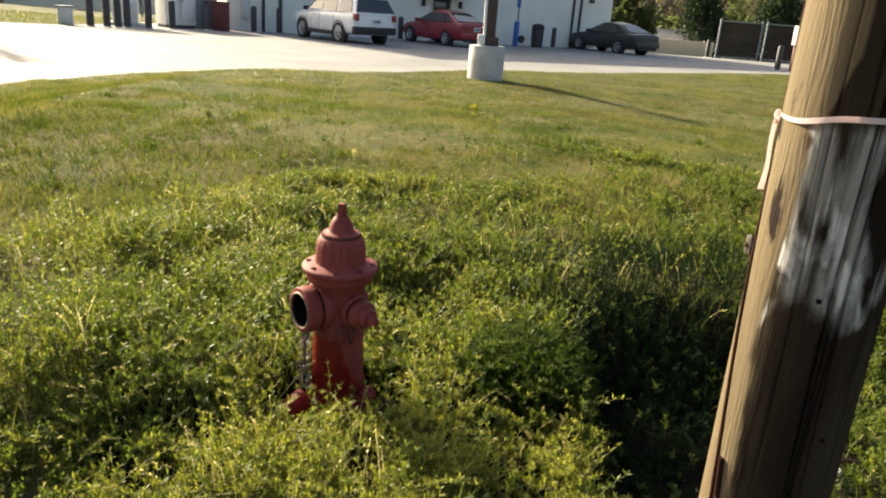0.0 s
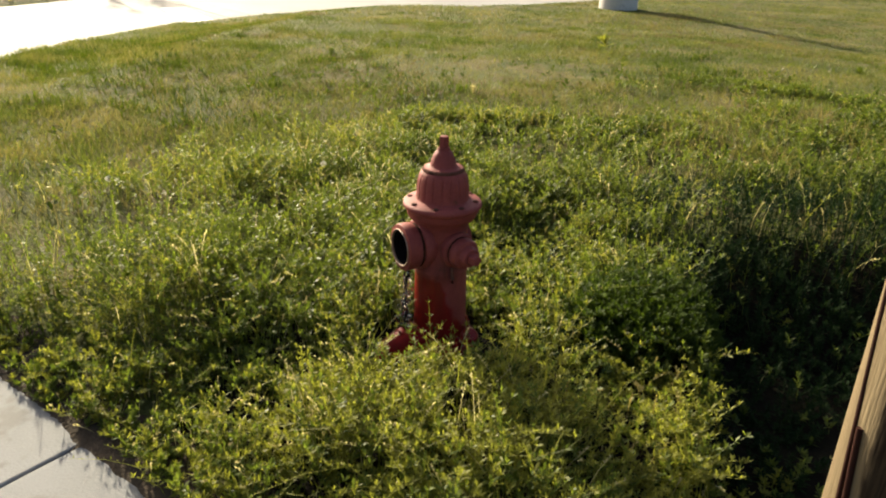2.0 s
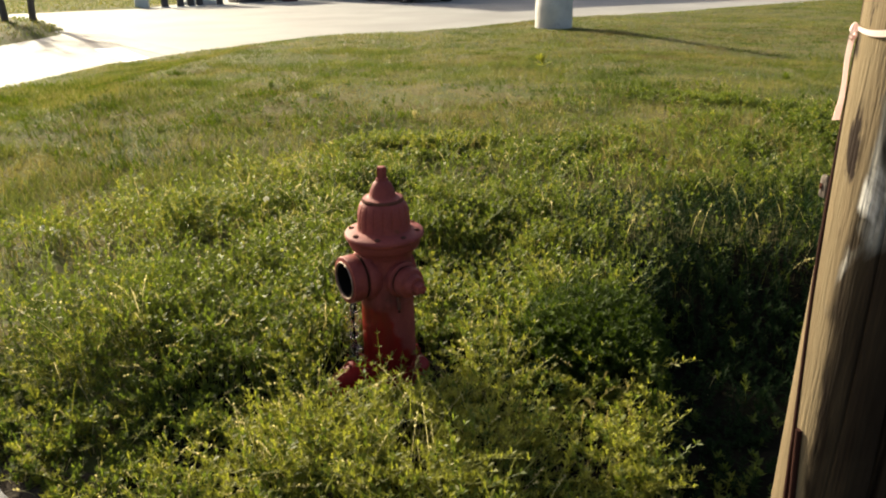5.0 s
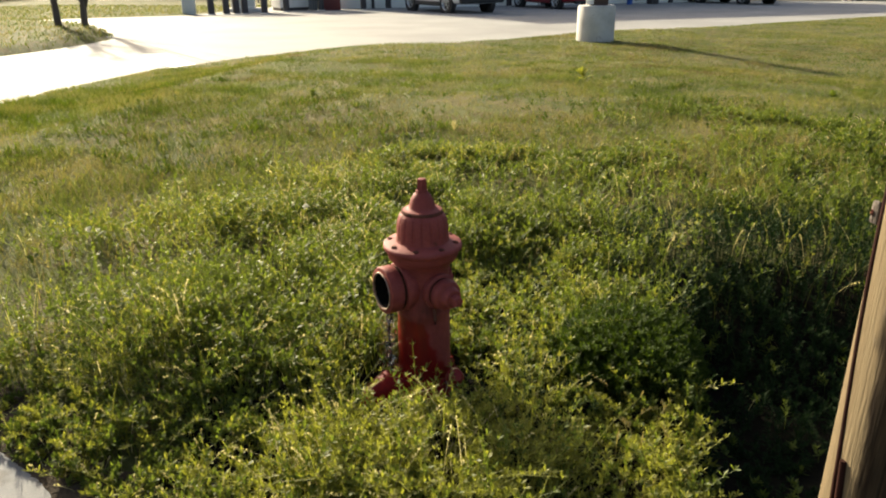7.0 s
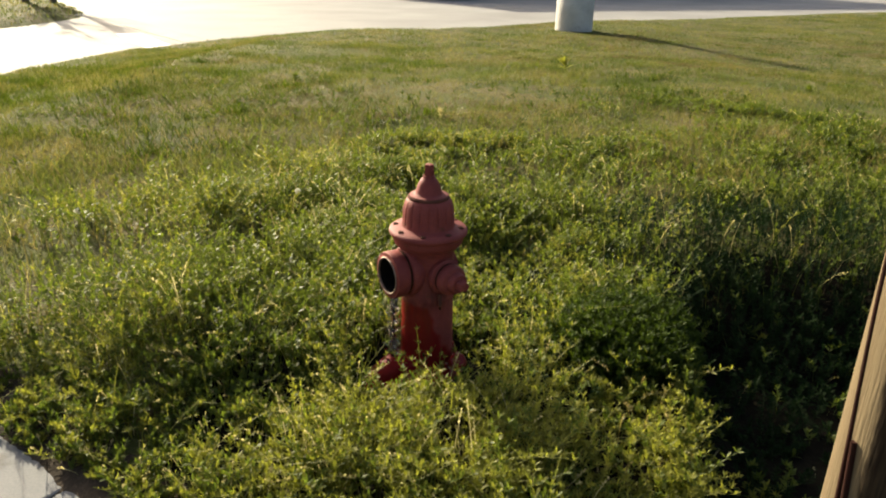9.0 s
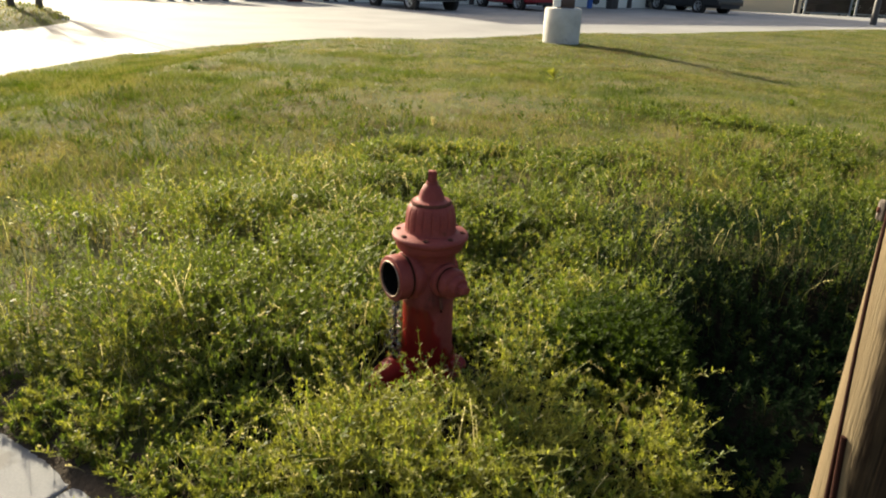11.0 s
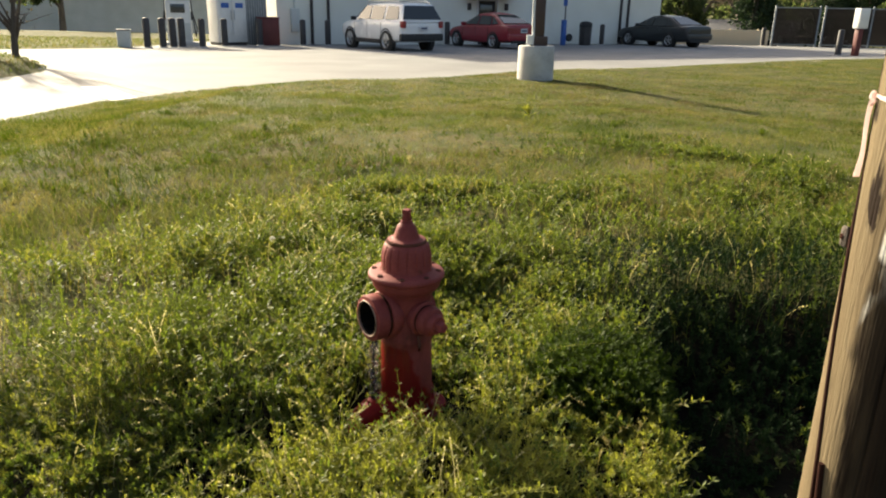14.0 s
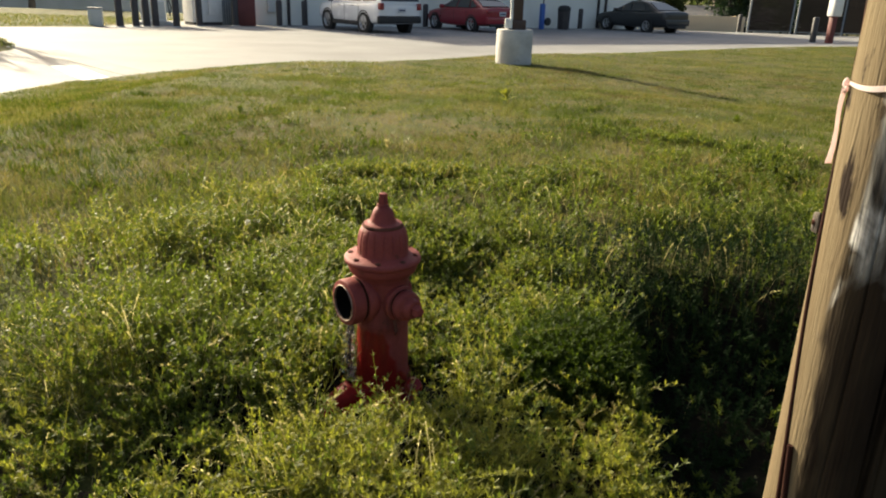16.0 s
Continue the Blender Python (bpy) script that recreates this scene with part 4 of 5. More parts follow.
for x0, x1 in ((0.06, 2.40), (2.80, 5.35), (5.46, 7.94)):
    for z in (0.12, FH):
        part("rail", tube([(x0, 0, z), (x1, 0, z)], 0.028, 8), M_fencepost, enc)
    nsl = int((x1 - x0) / 0.085)
    for k in range(nsl):
        part("slat", box((0.075, 0.012, FH - 0.14), (x0 + (k + 0.5) * (x1 - x0) / nsl, 0.004 * (k % 2), FH / 2 + 0.05), 0.0), M_slat, enc, smooth=False) if k == 0 and x0 < 1 else again(
            bpy.data.objects["slat"], pose(x0 + (k + 0.5) * (x1 - x0) / nsl - 0.06 - 0.5 * (2.34 / 27), 0, 0), enc)
part("side_panel", box((0.05, 4.0, FH), (8.0, 2.05, FH / 2)), M_slat, enc, smooth=False)

# ice freezer, propane cage, panels and pumps beside the shop
ice = thing("ice_freezer", pose(-10.5, 26.2, float(lot_z(26.2)), 0, 0, 45) @ Matrix.Diagonal((0.62, 1, 1, 1)), "white ice storage freezer standing by the shop", "freezer")
part("body", box((1.9, 0.9, 1.75), (0, 0, 0.98), 0.04), M_white, ice)
for s in (-1, 1):
    d = part("door", box((0.86, 0.05, 1.35), (s * 0.46, -0.475, 1.05), 0.015), M_white, ice)
    part("handle", box((0.04, 0.05, 0.35), (s * 0.10, -0.52, 1.1), 0.01), M_steel, d)
    part("lettering_bar", box((0.5, 0.006, 0.18), (s * 0.46, -0.503, 1.45)), M_blue, d, smooth=False)
part("plinth", box((1.8, 0.8, 0.12), (0, 0, 0.06)), M_trim, ice, smooth=False)
cage = thing("bottle_cage", pose(-9.72, 26.95, float(lot_z(26.9)), 0, 0, 40) @ Matrix.Diagonal((0.85, 1, 1.05, 1)), "grey steel gas-bottle cage against the shop", "cage")
part("frame", box((1.0, 0.7, 1.7), (0, 0, 0.85), 0.02), M_fencepost, cage)
for k in range(9):
    part("bar", box((0.02, 0.02, 1.6), (-0.45 + 0.1125 * k, -0.365, 0.85)), M_steel, cage, smooth=False)
mar = thing("storage_cabinet", pose(-9.02, 26.55, float(lot_z(26.5)), 0, 0, 34), "low maroon painted cabinet at the shop's corner", "cabinet")
part("body", box((0.75, 0.5, 1.0), (0, 0, 0.5), 0.02), M_maroon, mar)
part("lid", box((0.80, 0.55, 0.05), (0, 0, 1.026), 0.012), M_maroon, mar)


def pump(x, y, rz):
    p = thing("fuel_pump", pose(x, y, float(lot_z(y)), 0, 0, rz), "grey and white fuel pump on a raised island", "fuel pump")
    part("island", box((1.3, 1.0, 0.15), (0, 0, 0.05), 0.03), M_pier, p)
    part("body", box((0.85, 0.5, 1.45), (0, 0, 0.85), 0.03), M_white, p)
    part("lower_panel", box((0.80, 0.02, 0.6), (0, -0.26, 0.5), 0.005), M_siding, p)
    part("display", box((0.5, 0.02, 0.3), (0, -0.262, 1.3), 0.005), M_glass, p)
    for s in (-1, 1):
        nz = part("nozzle_holder", box((0.08, 0.16, 0.3), (s * 0.47, -0.05, 1.05), 0.02), M_cladding, p)
        part("hose", tube([(s * 0.50, -0.05, 1.1), (s * 0.62, -0.1, 0.6), (s * 0.56, -0.05, 0.3), (s * 0.50, 0.0, 0.9), (s * 0.45, 0, 1.6)], 0.02, 8), M_cladding, nz)
    part("crown", box((0.9, 0.55, 0.25), (0, 0, 1.72), 0.03), M_siding, p)
    return p


pump(-11.75, 24.7, 20)
stand = thing("wash_stand", pose(-12.55, 22.1, float(lot_z(22.1)), 0, 0, 20), "low grey forecourt stand with a flat lid", "stand")
part("body", box((0.42, 0.36, 0.54), (0, 0, 0.27), 0.03), M_siding, stand)
part("lid", box((0.46, 0.40, 0.05), (0, 0, 0.567), 0.015), M_fencepost, stand)
far = thing("far_building", pose(-42, 62, -2.2, 0, 0, 12), "pale low commercial building beyond the lot, hazy in the sun", "building")
part("wall", box((34, 12, 4.4), (0, 6, 2.2)), M_siding, far, smooth=False)
part("roof", box((35, 13, 0.5), (0, 6, 4.65), 0.05), M_shingle, far, smooth=False)

tan = thing("board_fence", pose(11.5, 51, float(lot_z(52)) - 0.1, 0, 0, 8), "long tan wooden board fence beyond the lot", "fence")
bd = part("board", box((0.1985, 0.03, 1.15), (0, 0, 0.58), 0.004), M_tanwood, tan, smooth=False)
for k in range(1, 34):
    again(bd, pose(0.2 * k, 0.003 * (k % 3), 0.006 * ((k * 7) % 5 - 2)), tan)
for k in range(4):
    part("post", box((0.1, 0.1, 1.2), (2.0 * k, 0.075, 0.6)), M_tanwood, tan, smooth=False)
house = thing("house", pose(23, 78, -2.5, 0, 0, 10), "low house with a long grey shingle roof", "house")
part("wall", box((22, 9, 2.0), (0, 0, 1.0)), M_siding, house, smooth=False)
bm = slab([(-5.2, 0), (5.2, 0), (0, 1.35)], 23, m=Matrix.Translation((-11.5, 0, 1.95)) @ Matrix(((0, 0, 1, 0), (1, 0, 0, 0), (0, 1, 0, 0), (0, 0, 0, 1))))
part("roof", bm, M_shingle, house, smooth=False)
for k in range(4):
    w = part("window", box((1.3, 0.1, 1.0), (-8 + 5 * k, -4.52, 1.1), 0.02), M_white, house)
    part("pane", box((1.1, 0.04, 0.8), (-8 + 5 * k, -4.57, 1.1)), M_glass, w, smooth=False)


# ---- parked cars ----
def loft(stations, bm=None):
    """Rings of points, one per station, closed at both ends."""
    bm = bm or bmesh.new()
    rings = [[bm.verts.new(p) for p in ring] for ring in stations]
    n = len(rings[0])
    for a, b in zip(rings, rings[1:]):
        for k in range(n):
            bm.faces.new((a[k], a[(k + 1) % n], b[(k + 1) % n], b[k]))
    bm.faces.new(rings[0][::-1]), bm.faces.new(rings[-1])
    return bm


def body_ring(x, w, zb, zt, crown=0.03):
    half = [(0.80 * w, zb), (0.96 * w, zb + 0.06), (1.0 * w, zb + 0.40 * (zt - zb)), (0.995 * w, zb + 0.66 * (zt - zb)), (0.955 * w, zt - 0.05), (0.90 * w, zt), (0.45 * w, zt + crown)]
    return [(x, y, z) for y, z in half] + [(x, -y, z) for y, z in reversed(half)]


def panel(p, q, r, s, lift, bm, inset=0.0):
    """A pane with thickness on the plane of four corners, set proud by lift."""
    c = [Vector(v) for v in (p, q, r, s)]
    mid = sum(c, Vector()) / 4
    nrm = (c[2] - c[0]).cross(c[3] - c[1]).normalized()
    if nrm.dot(mid - Vector((mid.x * 0.6, 0, 0.6))) < 0:
        nrm = -nrm
    c = [v + (mid - v).normalized() * inset for v in c]
    lo = [bm.verts.new(v - nrm * 0.02) for v in c]
    hi = [bm.verts.new(v + nrm * lift) for v in c]
    bm.faces.new(hi), bm.faces.new(lo[::-1])
    for k in range(4):
        bm.faces.new((lo[k], lo[(k + 1) % 4], hi[(k + 1) % 4], hi[k]))


def car(name, m, label, category, paint_mat, sp):
    """Front along local x. sp: the sizes of the model."""
    c = thing(name, m, label, category)
    L, W, wb, R = sp["L"], sp["W"] / 2, sp["wb"], sp["R"]
    body = part("body", loft([body_ring(x * L, w * W, zb, zt) for x, w, zb, zt in sp["body"]]), paint_mat, c)
    soft_edges = body.modifiers.new("rounding", "SUBSURF")
    soft_edges.levels = soft_edges.render_levels = 2
    (xr, zr), (xrt, zrt), (xft, zft), (xf, zf) = sp["cabin"]
    wl, wt = 0.90 * W, sp["roofw"] * W
    lo, hi = wl, wt
    stations = []
    for x, z, w in ((xr, zr, 0), (xrt, zrt, 1), ((xrt + xft) / 2, max(zrt, zft) + 0.03, 1), (xft, zft, 1), (xf, zf, 0)):
        ww = wt if w else wl
        stations.append((x, ww, z))
    bm = bmesh.new()
    rows = []
    for x, ww, z in stations:
        base = sp["belt"] - 0.06
        rows.append([bm.verts.new((x, -wl * (0.98 if ww == wl else 1.0), min(z, base))), bm.verts.new((x, -ww, z)), bm.verts.new((x, -ww * 0.5, z + (0.03 if ww == wt else 0))),
                     bm.verts.new((x, ww * 0.5, z + (0.03 if ww == wt else 0))), bm.verts.new((x, ww, z)), bm.verts.new((x, wl * (0.98 if ww == wl else 1.0), min(z, base)))])
    for a, b in zip(rows, rows[1:]):
        for k in range(5):
            try:
                bm.faces.new((a[k], a[k + 1], b[k + 1], b[k]))
            except ValueError:
                pass
    bmesh.ops.remove_doubles(bm, verts=bm.verts[:], dist=0.001)
    bmesh.ops.recalc_face_normals(bm, faces=bm.faces[:])
    sharp = [e for e in bm.edges if len(e.link_faces) == 2 and e.calc_face_angle(0) > 0.5]
    bmesh.ops.bevel(bm, geom=sharp, offset=0.07, segments=3, affect="EDGES", profile=0.5)
    part("cabin", bm, paint_mat, c)
    belt = sp["belt"]

    def side_at(x, z, s):
        """A point on the cabin's side."""
        f = (z - belt) / (max(zrt, zft) - belt)
        return (x, s * (wl + (wt - wl) * f + 0.004), z)

    for s in (-1, 1):
        for pts in sp["side_glass"]:
            bm = bmesh.new()
            panel(*[side_at(x, z, s) for x, z in pts], 0.006, bm)
            part("side_window", bm, M_glass, c, smooth=False)
    bm = bmesh.new()
    y0, y1 = (wl * 0.95, wt * 0.93) if sp["clad"] else (wl * 0.86, wt * 0.84)
    f0, f1 = sp["rear_glass"]
    a = Vector((xr, 0, zr)).lerp(Vector((xrt, 0, zrt)), f0)
    b = Vector((xr, 0, zr)).lerp(Vector((xrt, 0, zrt)), f1)
    panel((a.x, -y0, a.z), (a.x, y0, a.z), (b.x, y1, b.z), (b.x, -y1, b.z), 0.035, bm)
    part("rear_window", bm, M_glass, c, smooth=False)
    bm = bmesh.new()
    a = Vector((xf, 0, zf)).lerp(Vector((xft, 0, zft)), 0.08)
    b = Vector((xf, 0, zf)).lerp(Vector((xft, 0, zft)), 0.95)
    panel((a.x, -y0, a.z), (a.x, y0, a.z), (b.x, y1, b.z), (b.x, -y1, b.z), 0.035, bm)
    part("windscreen", bm, M_glass, c, smooth=False)
    for x in (-wb / 2 + sp["shift"], wb / 2 + sp["shift"]):
        for s in (-1, 1):
            wm = turned((x, s * (W - 0.235), R), (0, s, 0))
            part("wheel_arch", lathe([(0, 0.05), (R * 1.16, 0.05), (R * 1.16, 0.236), (R * 1.06, 0.240), (R * 1.03, 0.12), (0, 0.10)], 36, wm), M_cladding, c, "dark wheel arch")
            wh = part("wheel", lathe([(0, 0.02), (R * 0.60, 0.02), (R * 0.60, 0.16), (R * 0.25, 0.185), (0, 0.185)], 28, wm), M_cladding, c)
            part("tyre", lathe([(R * 0.64, 0.0), (R * 0.92, 0.0), (R * 0.99, 0.03), (R, 0.09), (R, 0.17), (R * 0.985, 0.215), (R * 0.93, 0.245), (R * 0.70, 0.25), (R * 0.66, 0.24)], 36, wm), M_rubber, wh)
            rim = part("rim", lathe([(R * 0.60, 0.17), (R * 0.665, 0.235), (R * 0.70, 0.252), (R * 0.655, 0.254), (R * 0.60, 0.225)], 36, wm), M_rim, wh)
            for k in range(5):
                part("spoke", box((R * 0.60, R * 0.17, 0.03), (R * 0.32, 0, 0.222), 0.008, wm @ pose(0, 0, 0, 0, 0, 72 * k + 20)), M_rim, rim)
    zb = sp["bumper"]
    if sp["clad"]:
        part("rear_bumper", box((0.20, 2 * W * 0.97, 0.27), (-L / 2 + 0.08, 0, zb - 0.03), 0.06, seg=3), M_cladding, c, "black plastic rear bumper")
        for s in (-1, 1):
            part("sill", box((wb - 2.3 * R, 0.06, 0.16), (sp["shift"], s * (W - 0.02), 0.34), 0.02), M_cladding, c, "black plastic sill")
    else:
        part("rear_bumper", box((0.14, 2 * W * 0.90, 0.28), (-L / 2 + 0.05, 0, zb), 0.05, seg=3), paint_mat, c)
        part("diffuser", box((0.10, 2 * W * 0.7, 0.14), (-L / 2 + 0.05, 0, zb - 0.18), 0.03), M_cladding, c)
    for s in (-1, 1):
        xl, yl, zl, sx, sy, sz = sp["lamp"]
        part("tail_light", box((sx, sy, sz), (xl, s * yl, zl), 0.025, seg=3), M_taillight, c, "red tail light")
        mir = part("mirror", box((0.12, 0.22, 0.15), (sp["mirror"], s * (W + 0.08), belt + 0.06), 0.04, seg=3), M_cladding if sp["clad"] else paint_mat, c)
        for hx in sp["handles"]:
            part("door_handle", box((0.2, 0.03, 0.035), (hx, s * (W * 0.985), belt - 0.13), 0.01), M_rim if sp["clad"] else paint_mat, c)
        for hx in sp["seams"]:
            part("door_seam", box((0.012, 0.008, belt - 0.48), (hx, s * (W * 0.996), (belt + 0.40) / 2)), M_cladding, c, smooth=False)
    pl = part("number_plate", box((0.02, 0.34, 0.17), (sp["plate"][0], 0, sp["plate"][1]), 0.004), M_plate, c)
    part("lettering_bar", box((0.006, 0.26, 0.06), (sp["plate"][0] - 0.012, 0, sp["plate"][1])), M_ink, pl, smooth=False)
    if sp["clad"]:
        for s in (-1, 1):
            part("roof_rail", tube([(-1.9, s * 0.66, 1.74), (-1.7, s * 0.67, 1.80), (0.2, s * 0.67, 1.82), (0.45, s * 0.66, 1.77)], 0.025, 8), M_rim, c)
        part("tailgate_badge", box((0.02, 0.15, 0.06), (-L / 2 + 0.05, 0, 1.18), 0.01), M_rim, c)
    return c


SUV = dict(L=4.85, W=1.96, wb=2.78, R=0.385, shift=0.02, belt=1.10, roofw=0.70, bumper=0.56, clad=True, mirror=0.95, handles=(-0.55, 0.45), seams=(-1.0, 0.05, 1.05),
           body=[(-0.497, 0.86, 0.45, 1.02), (-0.485, 0.95, 0.38, 1.10), (-0.44, 0.99, 0.34, 1.13), (-0.25, 1.0, 0.30, 1.12), (0.0, 1.0, 0.28, 1.10), (0.18, 1.0, 0.28, 1.10),
                 (0.30, 0.99, 0.30, 1.07), (0.42, 0.96, 0.33, 1.02), (0.48, 0.88, 0.38, 0.92), (0.498, 0.78, 0.45, 0.80)],
           cabin=[(-2.42, 1.08), (-2.12, 1.70), (0.35, 1.72), (1.28, 1.08)], rear_glass=(0.14, 0.90), lamp=(-2.36, 0.83, 0.99, 0.20, 0.17, 0.24), plate=(-2.515, 0.86),
           side_glass=[[(0.98, 1.14), (0.02, 1.14), (0.02, 1.64), (0.42, 1.64)], [(-0.06, 1.14), (-1.0, 1.14), (-1.0, 1.64), (-0.06, 1.64)], [(-1.16, 1.14), (-2.08, 1.18), (-1.92, 1.62), (-1.16, 1.64)]])
SEDAN = dict(L=4.6, W=1.8, wb=2.70, R=0.325, shift=0.05, belt=0.93, roofw=0.62, bumper=0.50, clad=False, mirror=0.75, handles=(-0.65, 0.25), seams=(-0.95, -0.05, 0.95),
             body=[(-0.497, 0.80, 0.42, 0.90), (-0.485, 0.90, 0.34, 0.98), (-0.44, 0.96, 0.28, 1.00), (-0.30, 1.0, 0.23, 0.97), (-0.1, 1.0, 0.20, 0.93), (0.15, 1.0, 0.20, 0.92),
                   (0.27, 0.98, 0.22, 0.90), (0.40, 0.95, 0.25, 0.82), (0.47, 0.86, 0.28, 0.72), (0.497, 0.74, 0.36, 0.62)],
             cabin=[(-1.95, 0.97), (-0.95, 1.38), (0.10, 1.41), (1.20, 0.90)], rear_glass=(0.14, 0.92), lamp=(-2.17, 0.64, 0.84, 0.22, 0.32, 0.12), plate=(-2.30, 0.76),
             side_glass=[[(0.88, 0.97), (-0.04, 0.97), (-0.04, 1.33), (0.22, 1.33)], [(-0.12, 0.97), (-1.0, 0.97), (-0.86, 1.32), (-0.12, 1.33)], [(-1.08, 0.98), (-1.50, 1.02), (-1.10, 1.24), (-0.94, 1.30)]])


def parked(x, y, heading):
    return pose(x, y, float(lot_z(y)), 0, 0, 90 + heading)


car("suv", parked(-4.15, 25.65, 40.5) @ Matrix.Scale(0.93, 4), "white sport utility vehicle with black lower cladding, parked facing the shop", "car", paint("white_car_paint", (0.82, 0.83, 0.84)), SUV)
car("sedan", parked(-0.45, 29.6, 38) @ Matrix.Scale(0.95, 4), "red compact sedan parked facing the shop door", "car", paint("red_car_paint", (0.27, 0.016, 0.028), 0.3, 0.25), SEDAN)
car("sedan", parked(7.85, 36.2, 35), "dark grey sedan parked beyond the shop's corner", "car", paint("dark_grey_car_paint", (0.016, 0.020, 0.023), 0.32, 0.3), dict(SEDAN, L=4.85))


# ---- trees ----
def crown_mesh(name, centres, radii, count, size, mat, rg, squash=1.0):
    k = rg.integers(0, len(centres), count)
    d = rg.normal(size=(count, 3))
    d /= np.linalg.norm(d, axis=1, keepdims=True)
    p = np.asarray(centres)[k] + d * (np.asarray(radii)[k] * rg.random(count) ** 0.45)[:, None] * (1, 1, squash)
    a = rg.normal(size=(count, 3))
    a /= np.linalg.norm(a, axis=1, keepdims=True)
    b = np.cross(a, rg.normal(size=(count, 3)))
    b /= np.linalg.norm(b, axis=1, keepdims=True)
    s = (size * rg.uniform(0.5, 1.3, count))[:, None]
    V = np.stack([p - a * s, p + b * s * 0.5, p + a * s, p - b * s * 0.5], 1).reshape(-1, 3)
    return quads_mesh(name, V, np.arange(count * 4).reshape(-1, 4), mat)


def tree(x, y, h, seed, mat, label, kind="broad", count=5000, size=0.16, slim=1.0):
    rg = np.random.default_rng(seed)
    t = thing("tree", pose(x, y, float(lot_z(y)) - 0.2), label, "tree", "trees beyond the lot")
    trunk = tube([(0, 0, -0.3), (0.1, 0, h * 0.25), (0.15, 0.1, h * 0.5), (0.1, 0.1, h * 0.9)], [slim * h * k for k in (0.035, 0.026, 0.017, 0.004)], 10)
    part("trunk", trunk, M_bark, t)
    cs, rs = [], []
    if kind == "conifer":
        for k in range(14):
            f = k / 13
            for q in range(6):
                a = rg.random() * 6.28
                r = h * 0.20 * (1.05 - f)
                cs.append((math.cos(a) * r * 0.7, math.sin(a) * r * 0.7, h * (0.12 + 0.86 * f))), rs.append(r * 0.55 + 0.1)
                if q < 2:
                    part("limb", tube([(0, 0, h * (0.14 + 0.82 * f)), cs[-1]], [h * 0.008 * (1.1 - f), 0.01], 6), M_bark, t)
    else:
        for k in range(16):
            a, f = rg.random() * 6.28, rg.uniform(0.30, 0.95)
            r = h * 0.30 * math.sin(math.pi * min(1, max(0.1, f))) ** 0.6 * rg.uniform(0.5, 1.0)
            e = Vector((math.cos(a) * r, math.sin(a) * r, h * (f + 0.05)))
            s0 = Vector((0.12, 0.05, h * max(0.22, f - 0.25)))
            part("limb", tube([s0, s0.lerp(e, 0.5) + Vector((0, 0, h * 0.03)), e], [slim * h * 0.012, slim * h * 0.007, slim * h * 0.002], 7), M_bark, t)
            for q in range(3):
                cs.append(tuple(e + Vector(rg.normal(size=3)) * h * 0.06)), rs.append(h * rg.uniform(0.06, 0.12))
                if kind == "bare":
                    part("limb", tube([s0.lerp(e, 0.6), cs[-1]], [slim * h * 0.005, slim * h * 0.0012], 5), M_bark, t)
    cr = new("crown", crown_mesh("crown", cs, rs, count, size, mat, rg))
    cr.parent = t
    return t


green = "leafy green tree beyond the parking lot"
bare = "tall early-spring tree with bare budding branches"
pine = "dark green conifer behind the lot"
tree(14.5, 62, 4.6, 1, M_crown, "rounded dark green shrubby tree behind the board fence", "broad", 6000, 0.16)
t_bare = tree(21, 84, 13, 2, M_twigs, bare, "bare", 3500, 0.14)
for x, y, s in ((14, 88, 20), (27, 90, 75), (34, 82, 150), (41, 92, 250), (8, 96, 310)):
    copy_thing(t_bare, pose(x, y, float(lot_z(y)) - 0.2, 0, 0, s))
t_pine = tree(29.5, 70, 12, 3, M_needles, pine, "conifer", 7000, 0.22)
for x, y, s in ((34, 73, 40), (24.5, 76, 200), (39, 78, 130), (47, 74, 260), (18.5, 92, 77)):
    copy_thing(t_pine, pose(x, y, float(lot_z(y)) - 0.2, 0, 0, s))
t_leaf = tree(33, 62, 8, 4, M_crown, green, "broad", 7000, 0.2)
for x, y, s in ((40, 60, 60), (-24, 72, 120), (-33, 52, 10), (-44, 48, 200), (-20, 88, 300), (-58, 56, 30)):
    copy_thing(t_leaf, pose(x, y, float(lot_z(y)) - 0.2, 0, 0, s))
t_young = tree(-11.6, 14.9, 3.4, 6, M_twigs, "bare young tree on the grassy island", "bare", 150, 0.05, 0.85)
copy_thing(t_young, pose(-12.15, 14.75, 0.0, 0, 0, 140))
woods_c = [(x, 118 + 8 * math.sin(x * 0.3), 1.5 + 2.0 * math.sin(x * 0.77)) for x in range(-150, 152, 4)]
woods = new("far_woods", crown_mesh("far_woods", woods_c, [6.5] * len(woods_c), 26000, 0.7, M_crown, np.random.default_rng(9), 1.1))
tagged(woods, "distant belt of woods behind the lot", "woods", kind="stuff")


